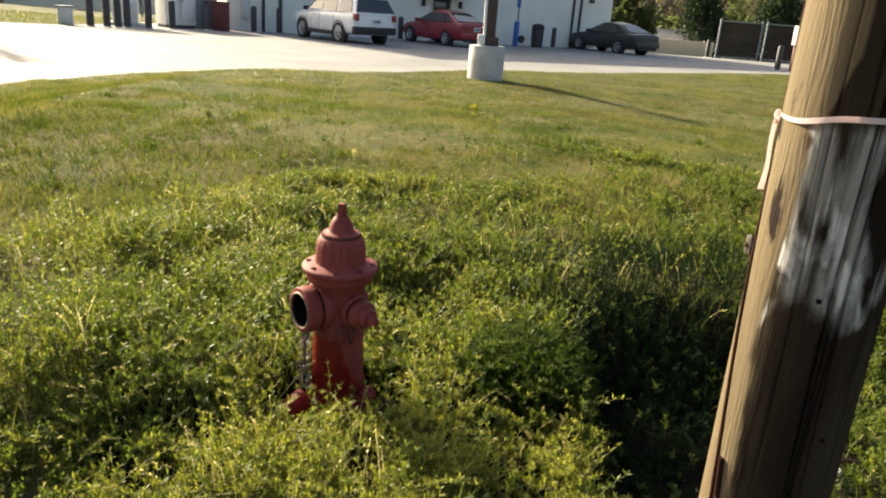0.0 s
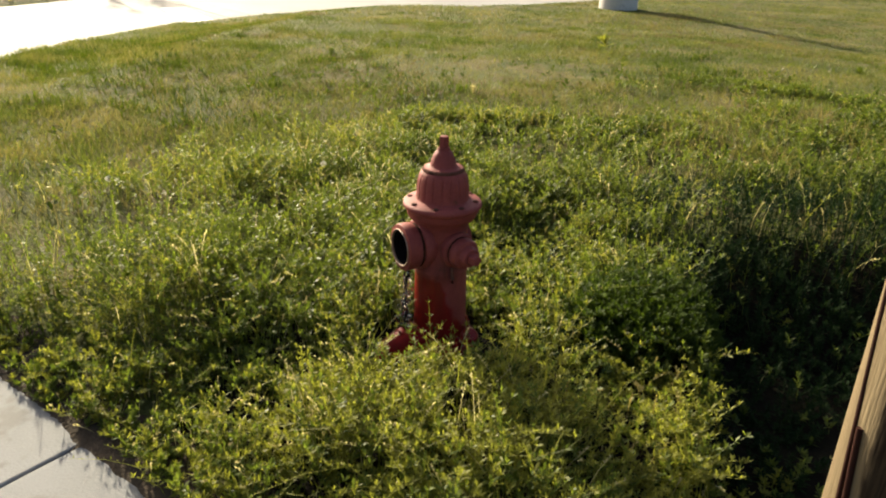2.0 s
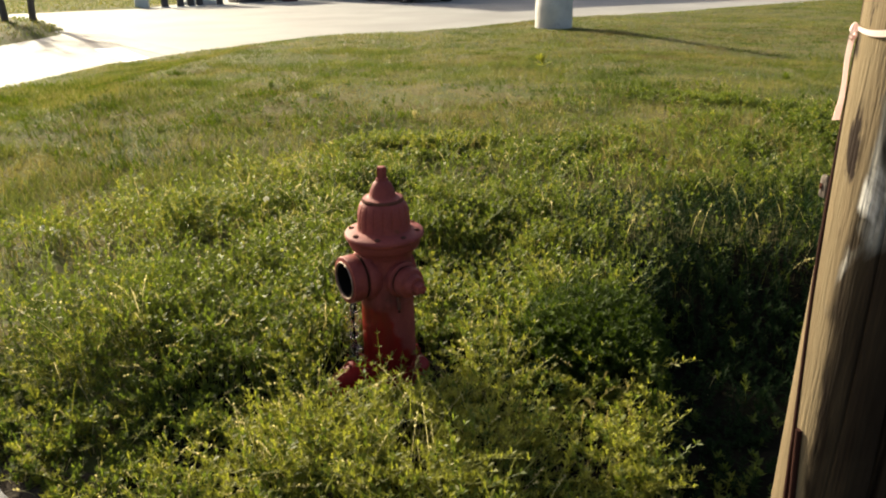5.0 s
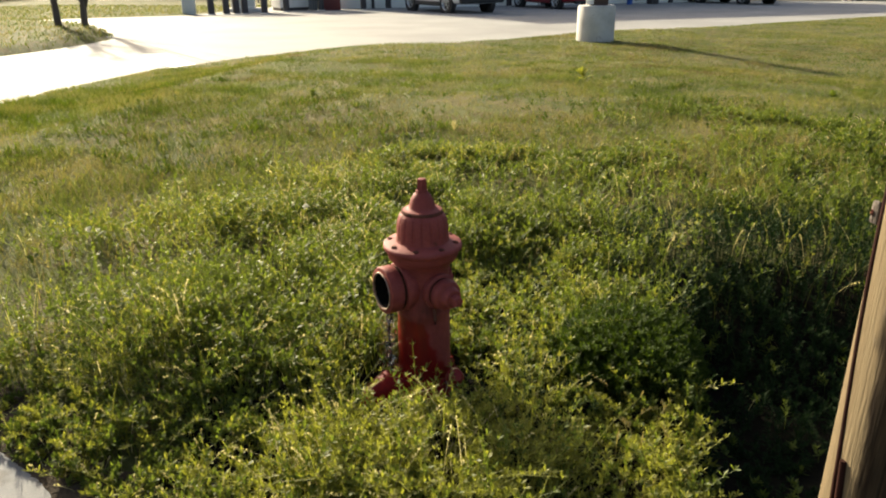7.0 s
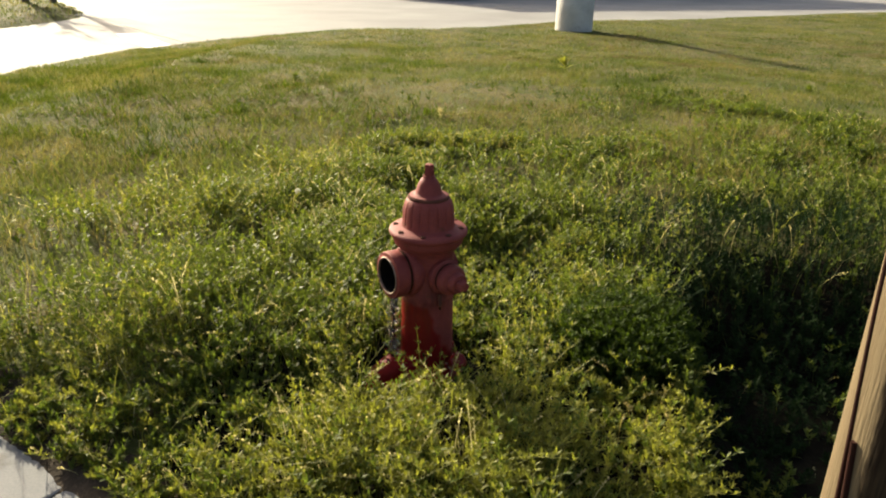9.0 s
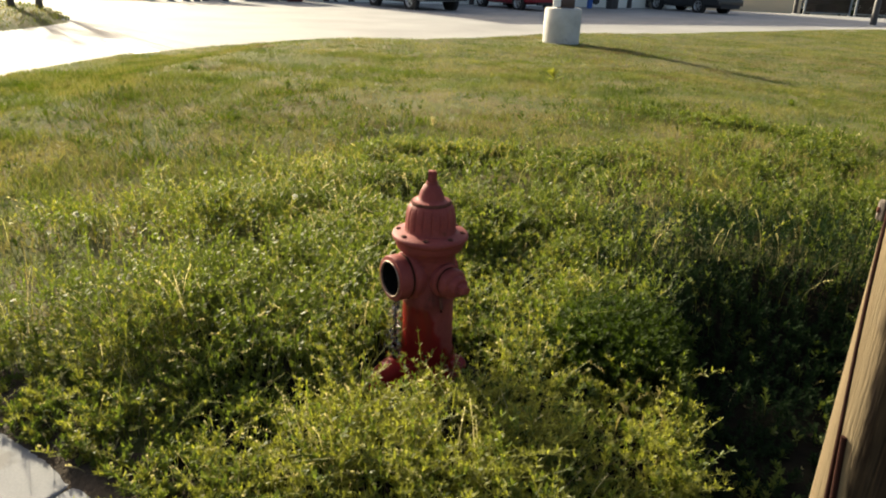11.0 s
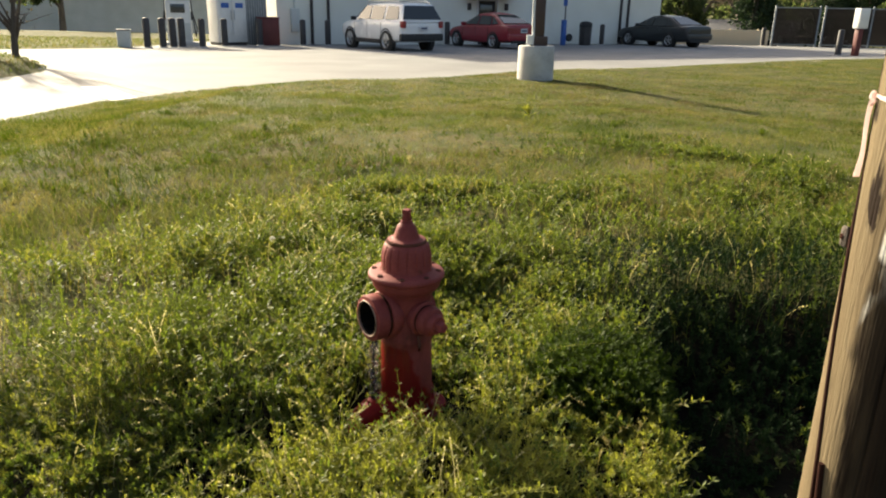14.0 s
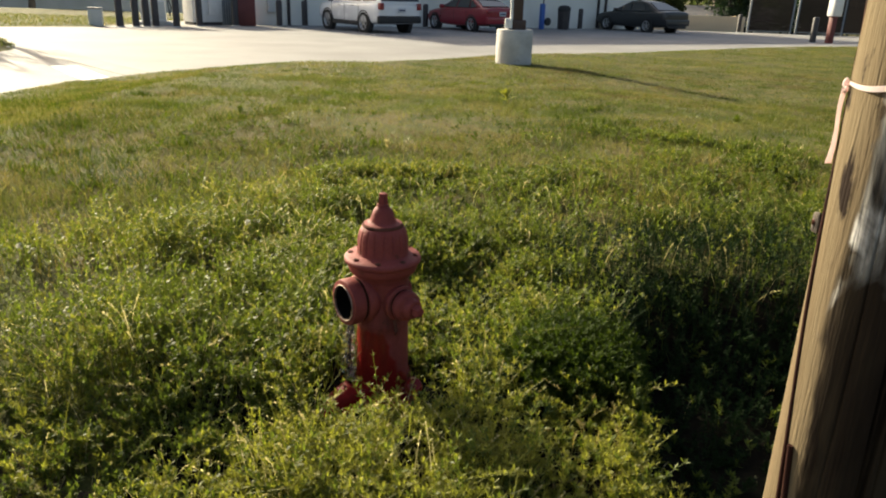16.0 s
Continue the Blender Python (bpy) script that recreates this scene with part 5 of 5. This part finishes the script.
# ---- weeds and grass ----
def sprigs(P, H, lean, K, L, Wd, low, rg, droop=0.2, whorl=1):
    """Upright leafy stems. P: feet; H: heights; lean: sideways reach; K leaves of length L and width Wd from the share low of the height upward."""
    n = len(P)
    az = rg.random(n) * 6.283
    off = np.stack([np.cos(az), np.sin(az), np.zeros(n)], -1) * (lean * H * rg.uniform(0.2, 1.0, n))[:, None]
    up = np.array([0, 0, 1.0])

    def at(s):
        return P[:, None] + up * (H[:, None] * s * (1 - 0.18 * s * lean))[..., None] + off[:, None] * (s ** 2)[..., None]

    node = np.repeat(rg.random((n, (K + whorl - 1) // whorl)), whorl, axis=1)[:, :K]
    s = low + (1 - low) * (np.arange(K)[None] // whorl * whorl + node * 0.7 * whorl) / K
    s = np.minimum(s, 1) ** 0.72
    base = at(s)
    a = rg.random((n, 1)) * 6.283 + np.arange(K)[None] * (2.4 if whorl == 1 else 6.283 / whorl + 0.5) + rg.normal(0, 0.3, (n, K))
    el = rg.uniform(-0.25, 0.8, (n, K)) - droop + 0.5 * s
    d = np.stack([np.cos(a) * np.cos(el), np.sin(a) * np.cos(el), np.sin(el)], -1)
    side = np.stack([-np.sin(a), np.cos(a), rg.normal(0, 0.35, (n, K))], -1)
    ln = (L * rg.uniform(0.6, 1.25, (n, K)) * (1.15 - 0.55 * s))[..., None]
    wd = ln * Wd / L * 0.5
    mid = base + d * ln * 0.5 + up * ln * 0.06
    V = np.stack([base, mid + side * wd, base + d * ln, mid - side * wd], 2).reshape(-1, 3)
    F = np.arange(len(V)).reshape(-1, 4)
    # stems: narrow three-step ribbons
    ss = np.array([0, 0.4, 0.75, 1.0])[None] * np.ones((n, 1))
    c = at(ss)
    w = np.stack([-np.sin(az), np.cos(az), 0 * az], -1)[:, None] * 0.0016 * (1.2 - 0.8 * ss)[..., None]
    SV = np.stack([c - w, c + w], 2).reshape(-1, 3)
    k = np.arange(n)[:, None] * 8 + np.arange(3)[None] * 2
    SF = np.stack([k, k + 1, k + 3, k + 2], -1).reshape(-1, 4)
    return np.concatenate([V, SV]), np.concatenate([F, SF + len(V)])


def blades(P, H, Wd, lean, rg):
    n = len(P)
    az, fz = rg.random(n) * 6.283, rg.random(n) * 6.283
    off = np.stack([np.cos(az), np.sin(az), np.zeros(n)], -1) * (lean * H * rg.uniform(0.1, 1.0, n))[:, None]
    w = np.stack([np.cos(fz), np.sin(fz), np.zeros(n)], -1) * (Wd * rg.uniform(0.6, 1.3, n) / 2)[:, None]
    up = np.array([0, 0, 1.0])
    m = P + up * (H * 0.58)[:, None] + off * 0.35
    t = P + up * (H * 0.94)[:, None] + off
    V = np.stack([P - w, P + w, m + w * 0.8, m - w * 0.8, t + w * 0.12, t - w * 0.12], 1).reshape(-1, 3)
    k = np.arange(n)[:, None] * 6
    F = np.concatenate([k + np.array([0, 1, 2, 3]), k + np.array([3, 2, 4, 5])])
    return V, F


def short_blades(P, H, Wd, lean, rg):
    """One narrow quad a blade."""
    n = len(P)
    az, fz = rg.random(n) * 6.283, rg.random(n) * 6.283
    off = np.stack([np.cos(az), np.sin(az), np.zeros(n)], -1) * (lean * H * rg.uniform(0.1, 1.0, n))[:, None]
    w = np.stack([np.cos(fz), np.sin(fz), np.zeros(n)], -1) * (Wd * rg.uniform(0.6, 1.3, n) / 2)[:, None]
    t = P + np.array([0, 0, 1.0]) * H[:, None] + off
    V = np.stack([P - w, P + w, t + w * 0.25, t - w * 0.25], 1).reshape(-1, 3)
    return V, np.arange(n * 4).reshape(-1, 4)


def scatter(n, x0, x1, y0, y1, density, rg):
    """n feet thinned by a density between 0 and 1."""
    x, y = rg.uniform(x0, x1, n), rg.uniform(y0, y1, n)
    ok = rg.random(n) < density(x, y)
    x, y = x[ok], y[ok]
    return x, y


def blob(x, y, cx, cy, rx, ry):
    return np.exp(-(((x - cx) / rx) ** 2 + ((y - cy) / ry) ** 2))


def clear(x, y):
    """No growth through the hydrant, the pole, the pier, or on paving."""
    return ((np.hypot(x - 0.03, y + 0.05) > 0.175) & (np.hypot(x - PX, y - PY) > 0.18) & (np.hypot(x - CX, y - CY) > 0.33)
            & (from_walk(x, y) > -0.02 + 0.09 * field(x, y, 5.0, 9)) & (inside(x, y, LAWN) > -0.05) & (np.hypot(x + 0.12, y + 0.13) > 0.135))


def tufts(x, y):
    """Clumps of growth a hand to a foot across, 0 to 1."""
    return ease((field(x, y, 5.0, 2) * 0.55 + field(x, y, 10.0, 6) * 0.30 + field(x, y, 21.0, 16) * 0.15 - 0.24) / 0.46)


def weed_height(x, y):
    h = (0.125 + 0.11 * field(x, y, 1.5, 2)) * (0.44 + 1.08 * tufts(x, y))
    h = h + 0.07 * blob(x, y, 1.05, 0.85, 0.50, 0.36) + 0.06 * blob(x, y, -1.5, 0.3, 0.8, 0.7) + 0.08 * blob(x, y, 1.8, 0.9, 0.7, 0.6)
    h = h * (1 - 0.60 * hollow_at(x, y)) * (1 - 0.35 * blob(x, y, 0.16, -0.20, 0.16, 0.12)) * (1 - 0.45 * blob(x, y, -0.12, -0.34, 0.26, 0.13)) * (1 - 0.35 * ease((x - 0.50) / 0.3) * ease((0.15 - y) / 0.3))
    h = h * (1 - 0.56 * ease((y - 0.9) / 2.4)) * (0.35 + 0.65 * ease(from_walk(x, y) / 0.45))
    return np.clip(h, 0.03, 0.5)


def mound_at(x, y):
    """The rounded feathery plant between the hydrant and the hollow, 0 to 1."""
    return ease((1.08 - np.hypot((x - 0.72) / 0.27, (y - 0.17) / 0.25)) / 0.2)


def hollow(x, y):
    return 1 - 0.90 * hollow_at(x, y)


def weeds_area(x, y):
    edge = 2.25 + 2.6 * (field(x, y, 0.9, 1) - 0.5) + 2.4 * (field(x, y, 2.4, 14) - 0.5) + 0.75 * np.clip(x + 0.4, -2.2, 0) + 0.85 * np.clip(x, 0, 2.5)
    fade = ease((3.15 - x) / 0.9) * ease((x + 3.55) / 0.6) * ease((y + 1.74) / 0.3)
    return clear(x, y) * ease((edge + 0.9 - y) / 2.1) * (0.60 + 0.40 * tufts(x, y)) * fade * (1 - 0.88 * gaps(x, y))


def gaps(x, y):
    """Thin patches of short grass and thatch among the weeds behind the hydrant, 0 to 1."""
    far = ease((y - 0.35 + 0.5 * ease((-0.5 - x) / 0.8)) / 0.9)
    return far * ease((0.43 - field(x, y, 1.5, 61) * 0.6 - field(x, y, 3.7, 27) * 0.4 + 0.06 * ease((-0.8 - x) / 1.0)) / 0.10)


def lush(x, y):
    """Where the yellow-green bedstraw grows: in front of the hydrant and in patches."""
    return np.clip(blob(x, y, -0.15, -0.62, 0.55, 0.34) + 1.4 * blob(x, y, 0.62, -0.45, 0.42, 0.36) + 0.45 * ease((field(x, y, 1.9, 7) - 0.46) / 0.2) * ease((0.9 - x) / 0.8) + 0.35 * blob(x, y, 0.35, 0.75, 0.5, 0.4), 0, 1)


def grow(name, n, dens, heights, make, mat, label, category, seed, area):
    rg = np.random.default_rng(seed)
    x, y = scatter(n, *area, dens, rg)
    P = np.stack([x, y, land(x, y) - 0.004], -1)
    V, F = make(P, heights(x, y, rg), rg)
    return tagged(new(name, quads_mesh(name, V, F, mat)), label, category, kind="stuff")


NEAR = (-3.6, 3.2, -1.75, 4.6)
grow("chickweed", 78000, lambda x, y: weeds_area(x, y) * hollow(x, y) * (1 - 0.75 * lush(x, y)) * (1 - 0.8 * blob(x, y, 0.33, -0.16, 0.15, 0.13)) * (1 - 0.72 * mound_at(x, y)) * (1 - 0.80 * np.clip(1.7 * blob(x, y, 1.45, 0.75, 0.72, 0.80), 0, 1)), lambda x, y, r: weed_height(x, y) * r.uniform(0.6, 1.15, len(x)),
     lambda P, H, r: sprigs(P, H, 0.75, 20, 0.034, 0.0105, 0.30, r, -0.10, 4), M_weed_dark, "dense dark green chickweed and low weeds round the hydrant", "weeds", 21, NEAR)
grow("bedstraw", 62000, lambda x, y: weeds_area(x, y) * hollow(x, y) * (0.10 + 0.90 * lush(x, y)) * (1 - 0.72 * mound_at(x, y)) * (1 - 0.90 * np.clip(1.7 * blob(x, y, 1.45, 0.75, 0.68, 0.72), 0, 1)), lambda x, y, r: weed_height(x, y) * r.uniform(0.6, 1.25, len(x)),
     lambda P, H, r: sprigs(P, H, 0.95, 30, 0.030, 0.0075, 0.25, r, -0.05, 6), M_weed_yellow, "sprawling yellow-green bedstraw in sunlit tangles", "weeds", 22, NEAR)
grow("seed_heads", 11000, lambda x, y: weeds_area(x, y) * hollow(x, y) * (0.25 + 0.75 * (field(x, y, 1.3, 12) > 0.52)) * (1 - 0.9 * mound_at(x, y)) * (1 - 0.4 * blob(x, y, 1.36, 0.85, 0.6, 0.6)), lambda x, y, r: weed_height(x, y) * r.uniform(0.8, 1.2, len(x)),
     lambda P, H, r: sprigs(P, H, 0.9, 9, 0.012, 0.009, 0.78, r, -0.3), M_weed_dry, "pale seed heads and dry flowering stems among the weeds", "weeds", 23, NEAR)
grow("arching_stems", 8000, lambda x, y: weeds_area(x, y) * hollow(x, y) * (0.4 + 0.6 * field(x, y, 2.0, 31)) * ease((0.60 - x) / 0.25), lambda x, y, r: (0.12 + 0.8 * weed_height(x, y)) * r.uniform(0.8, 1.2, len(x)),
     lambda P, H, r: sprigs(P, H, 1.2, 12, 0.014, 0.005, 0.45, r, 0.0), M_weed_yellow, "long thin arching yellow-green stems over the weeds", "weeds", 33, NEAR)
# Dark leaves paint the shade in and behind the hollow.
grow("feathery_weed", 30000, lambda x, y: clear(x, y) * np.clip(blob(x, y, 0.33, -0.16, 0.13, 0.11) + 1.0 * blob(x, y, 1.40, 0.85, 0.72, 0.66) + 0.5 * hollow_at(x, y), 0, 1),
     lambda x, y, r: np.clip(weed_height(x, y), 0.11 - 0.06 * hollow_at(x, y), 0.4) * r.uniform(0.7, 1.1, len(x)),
     lambda P, H, r: sprigs(P, H, 0.6, 40, 0.028, 0.0055, 0.1, r, 0.0, 4), M_shade_fern, "feathery weed clumps, dark green deepened to stand for shade", "weeds", 24, NEAR)
grow("feathery_mound", 6500, lambda x, y: clear(x, y) * mound_at(x, y), lambda x, y, r: 0.05 + 0.15 * (0.62 + 0.7 * field(x, y, 6.5, 3)) * np.sqrt(np.clip(1 - ((x - 0.72) / 0.27) ** 2 - ((y - 0.17) / 0.25) ** 2, 0, 1)) * r.uniform(0.55, 1.18, len(x)),
     lambda P, H, r: sprigs(P, H, 0.55, 44, 0.030, 0.0058, 0.35, r, 0.0, 4), M_mound, "rounded mound of fresh green feathery weed", "weeds", 34, (0.40, 1.02, -0.12, 0.46))
grow("broad_weeds", 900, lambda x, y: clear(x, y) * (1 - hollow_at(x, y)) * (0.25 + 0.75 * (field(x, y, 1.1, 17) > 0.55)), lambda x, y, r: r.uniform(0.05, 0.12, len(x)),
     lambda P, H, r: sprigs(P, H, 0.3, 9, 0.055, 0.020, 0.02, r, 0.1), M_clump, "broad-leaved rosettes in the rough grass", "weeds", 25, (-4, 3.5, -1.5, 5))
M_tanstem = leaf_material("tan_seeding_stems", (0.10, 0.095, 0.032), (0.19, 0.165, 0.070), (0.26, 0.22, 0.11), (1.4, 1.3, 0.8), 2.5, 0.7, 0.45, 0.6)
grow("seeding_weeds", 9000, lambda x, y: clear(x, y) * hollow(x, y) * np.clip(blob(x, y, 2.05, 2.75, 0.75, 0.42) + 0.7 * blob(x, y, -1.75, 0.75, 0.45, 0.30) + 0.35 * (field(x, y, 2.1, 44) > 0.66), 0, 1) * ease((3.9 - y) / 0.8),
     lambda x, y, r: (0.06 + 0.13 * field(x, y, 3.0, 12)) * r.uniform(0.6, 1.2, len(x)), lambda P, H, r: sprigs(P, H, 0.7, 16, 0.016, 0.006, 0.4, r, -0.3, 2), M_tanstem,
     "tan and olive seeding weeds standing above the grass", "weeds", 35, (-3.4, 3.2, -0.6, 4.0))
grow("rough_grass", 115000, lambda x, y: clear(x, y) * hollow(x, y) * (0.05 + 0.95 * ease((y - 0.8 + 1.4 * ease((-0.6 - x) / 1.1)) / 1.5)) * ease((4.9 - y - 2.2 * field(x, y, 1.4, 15)) / 1.6) * (0.08 + 0.92 * ease((field(x, y, 2.2, 6) * 0.6 + field(x, y, 5.5, 3) * 0.4 - 0.34) / 0.26)),
     lambda x, y, r: (0.022 + 0.035 * field(x, y, 1.5, 8) + 0.045 * tufts(x, y)) * r.uniform(0.6, 1.4, len(x)),
     lambda P, H, r: short_blades(P, H, 0.0045, 1.3, r), M_grass, "rough tufted grass between the weeds", "grass", 26, (-5.5, 4.5, -1.75, 4.2))


def lawn_height(x, y):
    return 0.017 + 0.018 * field(x, y, 1.1, 8) + 0.045 * ease((field(x, y, 2.6, 2) - 0.62) / 0.2) * ease((field(x, y, 0.7, 22) - 0.3) / 0.3) * ease((9 - y) / 5)


grow("lawn_grass", 310000, lambda x, y: clear(x, y) * (0.34 + 0.66 * ease((field(x, y, 1.3, 4) - 0.30) / 0.25)), lambda x, y, r: lawn_height(x, y) * r.uniform(0.6, 1.5, len(x)),
     lambda P, H, r: short_blades(P, H, 0.0055, 1.3, r), M_grass, "short patchy lawn grass, green and straw-coloured", "grass", 27, (-6.2, 6.5, 1.5, 8.0))
grow("far_lawn_grass", 270000, lambda x, y: clear(x, y) * (0.40 + 0.60 * ease((field(x, y, 0.9, 4) - 0.25) / 0.3)), lambda x, y, r: lawn_height(x, y) * r.uniform(0.7, 1.5, len(x)),
     lambda P, H, r: short_blades(P, H, 0.009, 1.3, r), M_grass, "sunlit lawn grass sloping up to the lot", "grass", 28, (-6.5, 13, 7.5, 24))
# darker clumps standing out of the lawn
rg = np.random.default_rng(77)
cx, cy = scatter(1500, -6, 7, 1.8, 13, lambda x, y: clear(x, y) * ease((field(x, y, 0.7, 41) - 0.25) / 0.4), rg)
cn = rg.integers(25, 75, len(cx))
idx = np.repeat(np.arange(len(cx)), cn)
rad = rg.uniform(0.04, 0.20, len(cx))[idx]
x, y = cx[idx] + rg.normal(0, 1, len(idx)) * rad * 1.3, cy[idx] + rg.normal(0, 1, len(idx)) * rad * 0.8
P = np.stack([x, y, land(x, y) - 0.004], -1)
V, F = short_blades(P, (rg.uniform(0.03, 0.075, len(cx)) * (1 - 0.62 * ease((cy - 4.5) / 4)))[idx] * rg.uniform(0.6, 1.3, len(idx)), 0.008, 1.0, rg)
tagged(new("lawn_clumps", quads_mesh("lawn_clumps", V, F, M_clump)), "darker green clumps of coarser grass in the lawn", "grass", kind="stuff")
cx, cy = scatter(520, -5, 7, 2.2, 13, lambda x, y: clear(x, y) * ease((field(x, y, 0.8, 55) - 0.35) / 0.3), rg)
idx = np.repeat(np.arange(len(cx)), 60)
rad = rg.uniform(0.06, 0.25, len(cx))[idx]
x, y = cx[idx] + rg.normal(0, 1, len(idx)) * rad * 1.4, cy[idx] + rg.normal(0, 1, len(idx)) * rad * 0.7
P = np.stack([x, y, land(x, y) - 0.004], -1)
V, F = short_blades(P, rg.uniform(0.02, 0.05, len(idx)), 0.006, 1.6, rg)
x2, y2 = scatter(26000, -3.5, 3.3, 0.2, 4.2, lambda x, y: clear(x, y) * gaps(x, y) * hollow(x, y) * 0.8, rg)
V2, F2 = short_blades(np.stack([x2, y2, land(x2, y2) - 0.004], -1), rg.uniform(0.015, 0.05, len(x2)), 0.005, 1.8, rg)
V, F = np.concatenate([V, V2]), np.concatenate([F, F2 + len(V)])
tagged(new("dead_grass", quads_mesh("dead_grass", V, F, M_straw)), "flattened straw-brown dead grass patches in the lawn", "grass", kind="stuff")
grow("island_grass", 26000, lambda x, y: (inside(x, y, ISLAND) > 0.0) | (verge(x, y) > 0.0), lambda x, y, r: r.uniform(0.03, 0.09, len(x)), lambda P, H, r: blades(P, H, 0.02, 0.9, r), M_grass,
     "grass on the planted island and beyond the driveway", "grass", 29, (-24, -9.0, 6, 30))

# ---- single plants on the lawn ----
for x, y, mat, k, ln, wd, hh, nm, lab in ((0.58, 6.30, M_weed_yellow, 9, 0.11, 0.032, 0.12, "leafy_weed", "bright broad-leaved weed standing alone in the lawn"),
                                          (-0.43, 3.40, M_weed_dry, 40, 0.06, 0.004, 0.06, "dry_tuft", "straw-coloured dry grass tuft in the lawn"),
                                          (3.05, 5.7, M_weed_dark, 12, 0.09, 0.030, 0.05, "leafy_weed", "dark low weed clump in the lawn"),
                                          (-2.1, 4.85, M_weed_dark, 40, 0.06, 0.008, 0.07, "leafy_weed", "green weed tuft in the lawn")):
    rg = np.random.default_rng(int(40 + x * 10))
    V, F = sprigs(np.zeros((3, 3)), np.full(3, hh), 0.8, k, ln, wd, 0.02, rg, -0.25)
    ob = tagged(new(nm, quads_mesh(nm, V, F, mat)), lab, "weed")
    ob.matrix_world = pose(x, y, float(land(x, y)))

# ---- dandelion clocks ----
rd = random.Random(8)
seed_mat = leaf_material("dandelion_fluff", (0.55, 0.54, 0.48), (0.66, 0.65, 0.60), (0.70, 0.68, 0.62), (1.2, 1.2, 1.1), 30, 0.8, 0.4, 0.8)
dand = thing("dandelion", Matrix(), "white dandelion seed head on a thin stalk", "dandelion", "dandelions in the weeds")
part("stalk", tube([(0, 0, -0.02), (0.006, 0.0, 0.10), (0.0, 0.006, 0.19)], [0.0022, 0.002, 0.0018], 6), M_weed_yellow, dand)
part("seed_head", lathe([(0, 0.186), (0.003, 0.186), (0.004, 0.192), (0, 0.196)], 8), M_weed_dry, dand)
rgd = np.random.default_rng(3)
fl = new("fluff", crown_mesh("fluff", [(0, 0.006, 0.192)], [0.016], 260, 0.0035, seed_mat, rgd))
fl.parent = dand
spots_d = [(1.55, -0.42), (1.62, -0.50), (1.50, -0.28), (0.50, -0.95), (-1.9, 0.9), (1.66, -0.36), (-0.9, 1.3)]
dand.matrix_world = pose(*spots_d[0], float(land(*spots_d[0])), 4, 3, 0)
for x, y in spots_d[1:]:
    copy_thing(dand, pose(x, y, float(land(x, y)) - rd.uniform(0, 0.04), rd.uniform(-10, 10), rd.uniform(-10, 10), rd.uniform(0, 360)))
